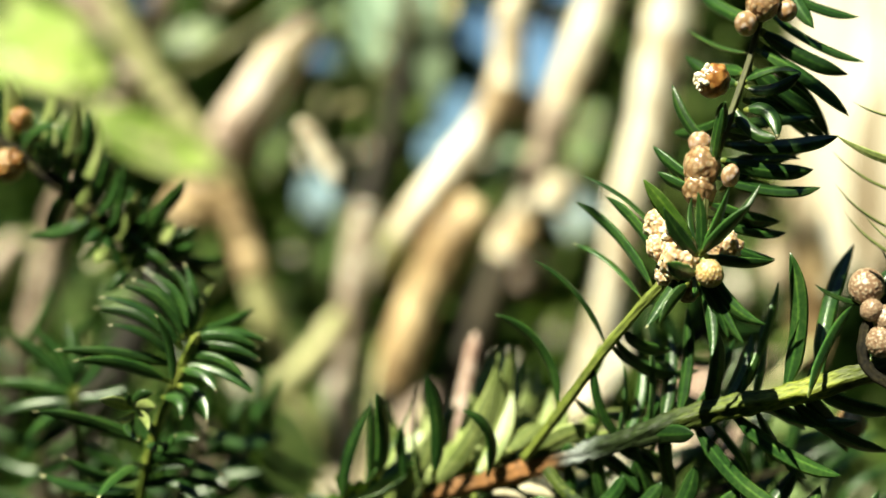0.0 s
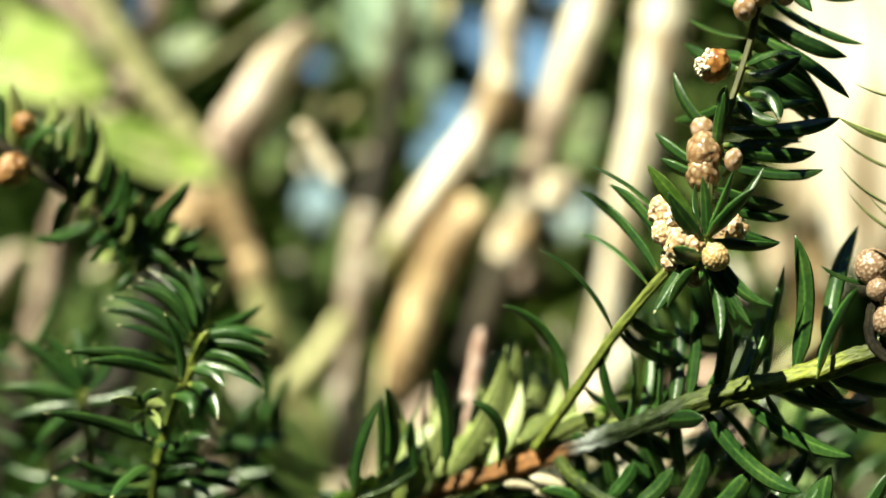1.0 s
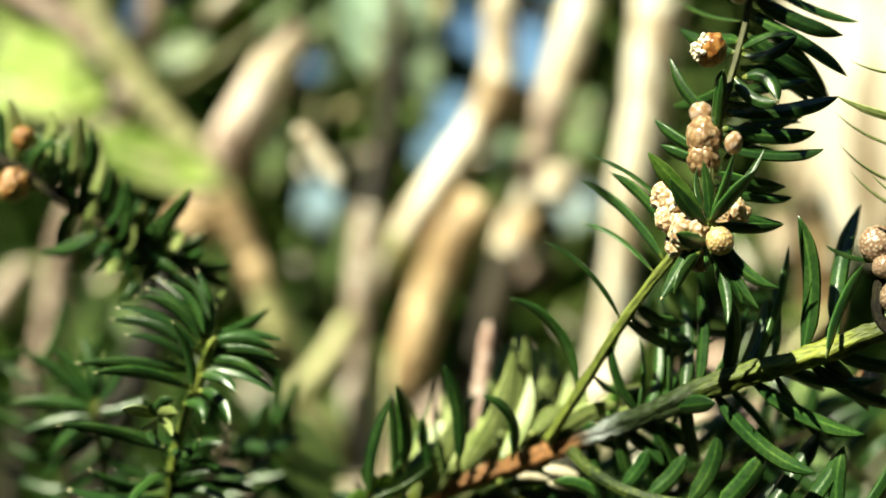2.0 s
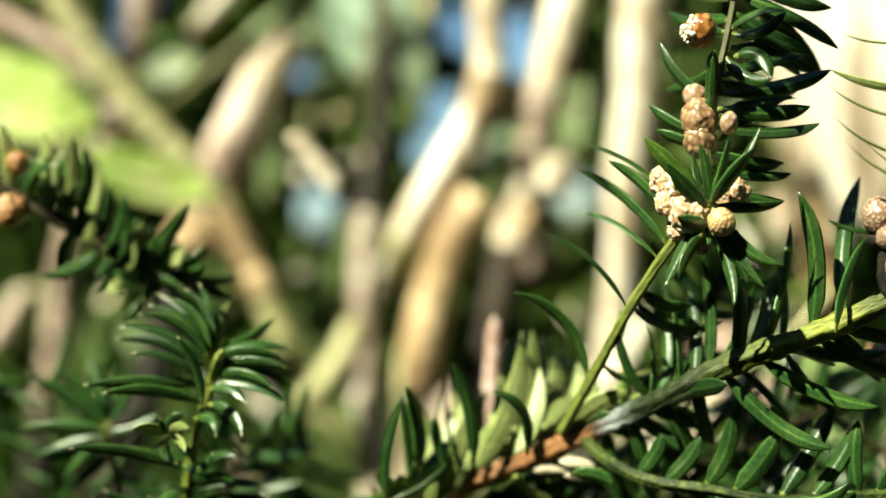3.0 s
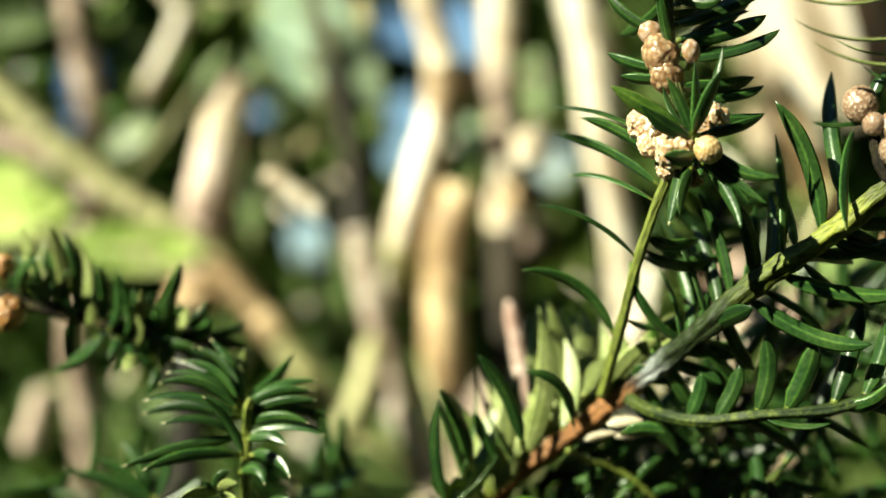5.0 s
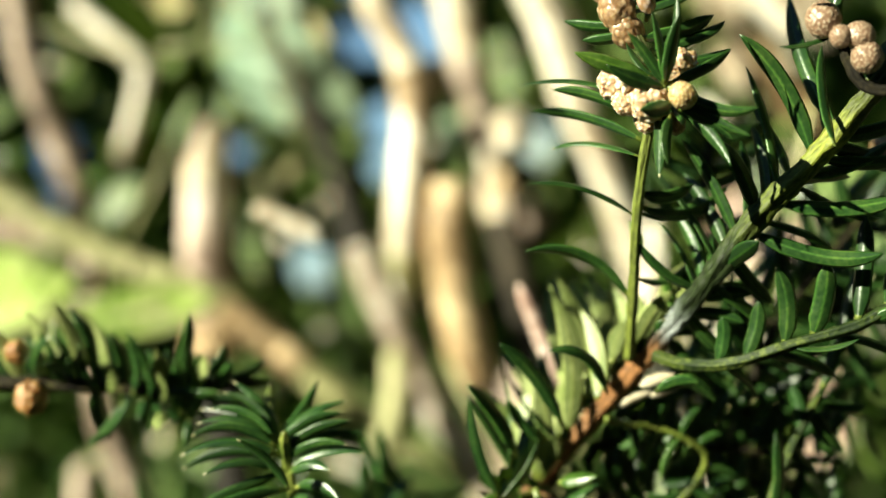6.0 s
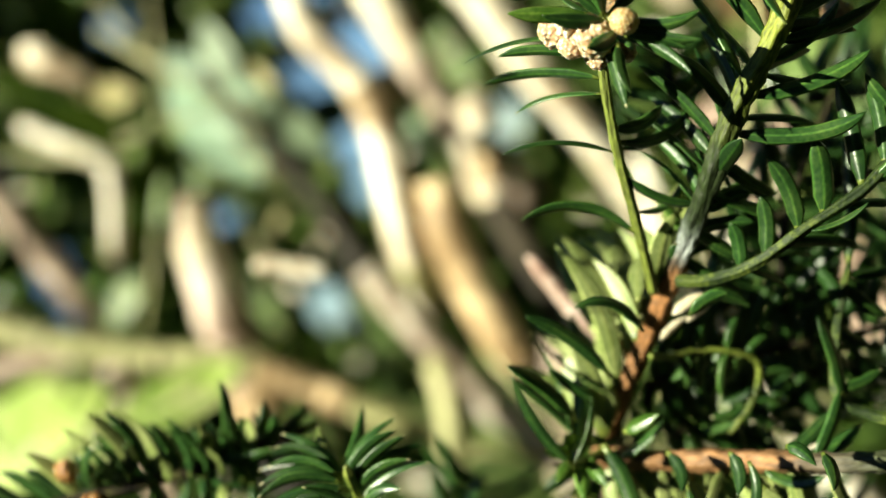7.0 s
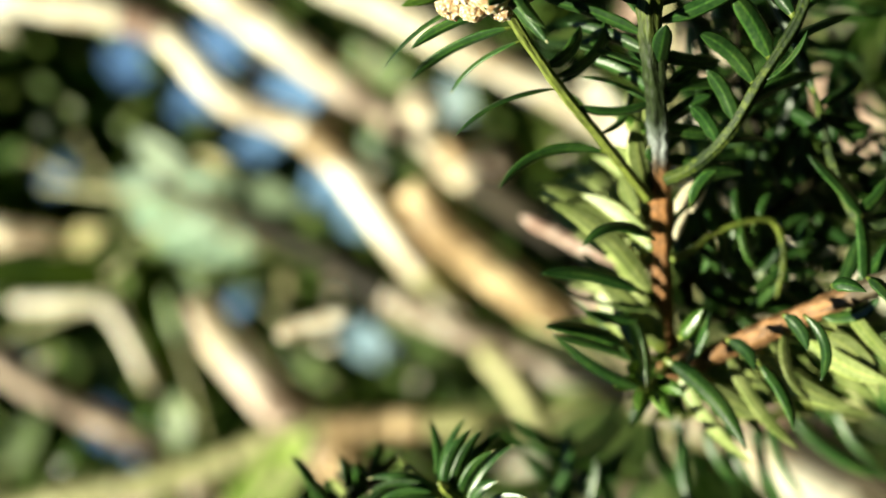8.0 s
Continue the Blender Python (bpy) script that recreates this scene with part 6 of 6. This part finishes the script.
leaf((-54.3, 530.0, 143.4), (-23.4, 530.0, 121.3), 21.3, LEAF_FRESH, "fresh yellow-green leaf in the hedge")
leaf((-39.5, 482.0, 128.4), (-106.0, 482.0, 74.4), 20.3, LEAF_DARK, DARK, face=(0.25, -0.85, -0.5))
leaf((-70.6, 500.0, 205.8), (-57.3, 500.0, 131.2), 17.6, LEAF_DARK, DARK, face=(0.25, -0.85, -0.5))
leaf((-77.3, 478.0, 96.3), (-56.2, 478.0, 112.2), 3.4, LEAF_FRESH, "fresh yellow-green leaf in the hedge")
leaf((-62.3, 490.0, 134.2), (-51.8, 490.0, 123.7), 6.4, LEAF_FRESH, "fresh yellow-green leaf in the hedge")
leaf((-146.2, 600.0, 109.4), (-117.8, 600.0, 119.7), 16.6, LEAF_MOSS, MOSS)
leaf((-108.0, 452.0, 39.5), (-90.9, 452.0, 33.2), 10.0, LEAF_LIME, LIME)
leaf((-91.4, 590.0, 39.8), (-82.2, 590.0, 74.1), 11.9, LEAF_MOSS, MOSS)
leaf((-79.2, 600.0, -50.5), (-74.5, 600.0, 3.5), 12.7, LEAF_MOSS, MOSS)
leaf((-64.9, 610.0, -17.4), (-56.4, 610.0, 30.9), 15.3, LEAF_MOSS, MOSS)
leaf((27.7, 600.0, 33.1), (36.9, 600.0, 58.6), 13.9, LEAF_SAGE, SAGE)
leaf((72.1, 600.0, 65.7), (86.0, 600.0, 77.3), 12.1, LEAF_MOSS, MOSS)
leaf((70.4, 610.0, 45.9), (81.1, 610.0, 64.5), 15.3, LEAF_MOSS, MOSS)
# straw-coloured leaf sized to imitate a yellowish glint out of focus
leaf((-52.0, 600.0, 74.0), (-43.2, 600.0, 79.2), 9.0, LEAF_STRAW, OCHRE)
leaf((-69.2, 640.0, 84.0), (-67.7, 640.0, 92.3), 4.5, LEAF_MOSS, MOSS)
leaf((-58.9, 620.0, 118.3), (-55.1, 620.0, 139.7), 9.3, LEAF_MOSS, MOSS)
leaf((1.1, 520.0, 99.2), (5.2, 520.0, 122.4), 5.7, LEAF_STRAW, OCHRE)
leaf((-181.0, 560.0, -42.8), (-186.4, 560.0, -12.3), 9.6, LEAF_MOSS, MOSS)
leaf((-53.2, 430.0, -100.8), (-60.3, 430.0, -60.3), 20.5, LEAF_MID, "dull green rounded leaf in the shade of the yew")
leaf((97.8, 300.0, -26.4), (100.3, 300.0, -24.2), 2.4, CANE_GOLD, OCHRE)
leaf((-188.7, 620.0, 202.8), (-155.2, 620.0, 193.9), 18.7, LEAF_MOSS, MOSS)
leaf((-163.3, 600.0, 112.8), (-139.2, 600.0, 115.0), 15.1, LEAF_MOSS, MOSS)
leaf((-55.9, 560.0, 181.8), (-41.9, 560.0, 167.8), 14.1, LEAF_STRAW, OCHRE)
leaf((-82.3, 600.0, 120.1), (-51.1, 600.0, 131.5), 13.3, LEAF_MOSS, MOSS)
leaf((189.2, 525.0, 148.3), (167.6, 525.0, 8.5), 39.6, STRAW_LEAF, STRAW)
leaf((203.6, 505.0, 137.6), (179.4, 505.0, -9.6), 38.1, STRAW_LEAF, STRAW)
leaf((185.5, 475.0, 72.1), (180.7, 475.0, -18.6), 21.5, STRAW_LEAF, STRAW)
leaf((248.5, 545.0, 143.0), (226.5, 545.0, 30.7), 32.9, CANE_GOLD, "curled tan dead leaf behind the twigs")
leaf((231.0, 530.0, 40.5), (215.0, 530.0, -7.4), 18.6, CANE_WORN, "curled brown dead leaf behind the twigs")
leaf((172.3, 560.0, 11.8), (187.7, 560.0, -55.7), 22.5, CANE_GOLD, "curled brown dead leaf behind the twigs")
leaf((142.8, 480.0, 6.5), (140.4, 480.0, -16.4), 12.1, STRAW_LEAF, STRAW)
leaf((87.4, 430.0, -59.9), (103.6, 430.0, -42.6), 13.4, CANE_WORN, "curled brown dead leaf behind the twigs")
leaf((96.5, 440.0, -72.6), (122.8, 440.0, -69.4), 13.3, CANE_WORN, "curled brown dead leaf behind the twigs")
leaf((86.5, 450.0, -89.6), (100.0, 450.0, -68.8), 13.6, CANE_WORN, "curled brown dead leaf behind the twigs")
leaf((43.0, 330.0, -66.8), (53.3, 330.0, -61.5), 7.6, STRAW_LEAF, STRAW)
leaf((78.9, 430.0, -118.7), (98.2, 430.0, -119.7), 10.8, CANE_WORN, "curled brown dead leaf behind the twigs")
leaf((68.0, 440.0, -148.6), (93.3, 440.0, -141.0), 14.6, CANE_WORN, "curled brown dead leaf behind the twigs")
leaf((41.3, 420.0, -63.2), (63.1, 420.0, -46.8), 9.3, STRAW_LEAF, STRAW)
leaf((133.9, 460.0, -67.6), (160.4, 460.0, -59.6), 18.5, LEAF_MOSS, MOSS)
leaf((-21.8, 440.0, -82.3), (-5.0, 440.0, -53.7), 12.4, CANE_ROSE, "curled brown dead leaf behind the twigs")
leaf((-31.5, 450.0, -100.0), (-21.1, 450.0, -74.9), 13.6, CANE_ROSE, "curled brown dead leaf behind the twigs")
leaf((-29.4, 400.0, -98.6), (-33.9, 400.0, -136.1), 16.9, CANE_WORN, "curled brown dead leaf behind the twigs")
leaf((-13.9, 410.0, -118.4), (-18.1, 410.0, -152.7), 16.5, CANE_WORN, "curled brown dead leaf behind the twigs")
leaf((-9.2, 410.0, -147.2), (-10.3, 410.0, -181.7), 18.5, LEAF_FRESH, SAGE)
leaf((136.2, 470.0, -110.1), (158.7, 470.0, -86.0), 21.3, LEAF_MOSS, MOSS)
leaf((121.2, 480.0, -79.9), (144.3, 480.0, -62.6), 16.9, LEAF_MOSS, MOSS)


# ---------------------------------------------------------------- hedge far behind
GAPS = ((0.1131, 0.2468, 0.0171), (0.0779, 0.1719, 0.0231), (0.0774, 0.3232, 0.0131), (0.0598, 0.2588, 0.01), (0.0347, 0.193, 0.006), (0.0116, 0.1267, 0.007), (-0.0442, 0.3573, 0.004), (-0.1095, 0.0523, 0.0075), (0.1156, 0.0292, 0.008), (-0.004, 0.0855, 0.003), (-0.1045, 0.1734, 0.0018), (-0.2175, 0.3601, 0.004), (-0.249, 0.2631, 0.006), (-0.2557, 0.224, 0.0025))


def loose_leaf(verts, faces, middle, size, pick):
    turn = Euler([pick.uniform(-1.2, 1.2) for _ in range(3)]).to_matrix()
    long, wide = size * pick.uniform(0.7, 1.3), size * pick.uniform(0.35, 0.6)
    k = len(verts)
    for a, b, c in ((-1, 0, 0), (0, 1, 0.25), (1, 0, 0), (0, -1, 0.25), (-0.1, 0, 0)):
        verts.append(ORIGIN + middle + turn @ Vector((a * long * 0.5, c * wide, b * wide * 0.5)))
    faces += [(k, k + 1, k + 2, k + 4), (k, k + 4, k + 2, k + 3)]


def hedge(near, far, count, size, seed, label, mat, low=-1.17, high=1.15):
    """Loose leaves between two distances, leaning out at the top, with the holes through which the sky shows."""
    pick = random.Random(seed)
    verts, faces = [], []
    while len(faces) < count * 2:
        y = pick.uniform(near - 0.45, far)
        x, z = pick.uniform(-0.75, 0.75) * max(y, 0.8), pick.uniform(low, high)
        # the overhanging top is out of view, added to shade the leaves below
        if y < near - 1.1 * max(0, z - 0.36):
            continue
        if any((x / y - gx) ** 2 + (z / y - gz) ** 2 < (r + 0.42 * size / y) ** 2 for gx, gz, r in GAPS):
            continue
        loose_leaf(verts, faces, Vector((x, y, z)), size, pick)
    tagged(new("hedge_foliage", mesh_of("hedge_foliage", verts, faces, [mat])), label, "hedge", kind="stuff")


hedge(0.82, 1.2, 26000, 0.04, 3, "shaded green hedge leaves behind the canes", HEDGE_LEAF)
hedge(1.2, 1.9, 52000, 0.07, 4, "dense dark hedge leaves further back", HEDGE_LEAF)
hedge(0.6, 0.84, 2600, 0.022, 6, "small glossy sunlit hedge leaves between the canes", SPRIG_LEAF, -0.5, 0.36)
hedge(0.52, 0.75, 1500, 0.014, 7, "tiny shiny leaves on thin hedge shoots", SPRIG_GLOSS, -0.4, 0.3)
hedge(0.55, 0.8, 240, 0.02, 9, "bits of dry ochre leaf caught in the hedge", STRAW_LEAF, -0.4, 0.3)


# ---------------------------------------------------------------- unseen shrubs added round about
def shrub_screen(count, seed):
    """Tall leafy shrubs, added unseen beside and behind the camera to cut the light of the sky."""
    pick = random.Random(seed)
    verts, faces = [], []
    for _ in range(count):
        a = pick.uniform(radians(-235), radians(55))
        r = pick.uniform(2.4, 3.6) + (0.4 if math.sin(a * 7) > 0 else 0)
        h = pick.uniform(0.02, 1) ** 0.9 * (4.3 + 0.5 * math.sin(a * 5))
        turn = Euler([pick.uniform(-1.3, 1.3) for _ in range(3)]).to_matrix()
        size = pick.uniform(0.12, 0.24)
        k = len(verts)
        for p, q, c in ((-1, 0, 0), (0, 0.5, 0.2), (1, 0, 0), (0, -0.5, 0.2), (-0.1, 0, 0)):
            verts.append(Vector((r * math.cos(a), r * math.sin(a), h)) + turn @ Vector((p * size, c * size, q * size)))
        faces += [(k, k + 1, k + 2, k + 4), (k, k + 4, k + 2, k + 3)]
    tagged(new("garden_shrubs", mesh_of("garden_shrubs", verts, faces, [HEDGE_LEAF])), "tall dark green shrubs, unseen, added to hold back skylight", "shrub", kind="stuff")


shrub_screen(13000, 8)
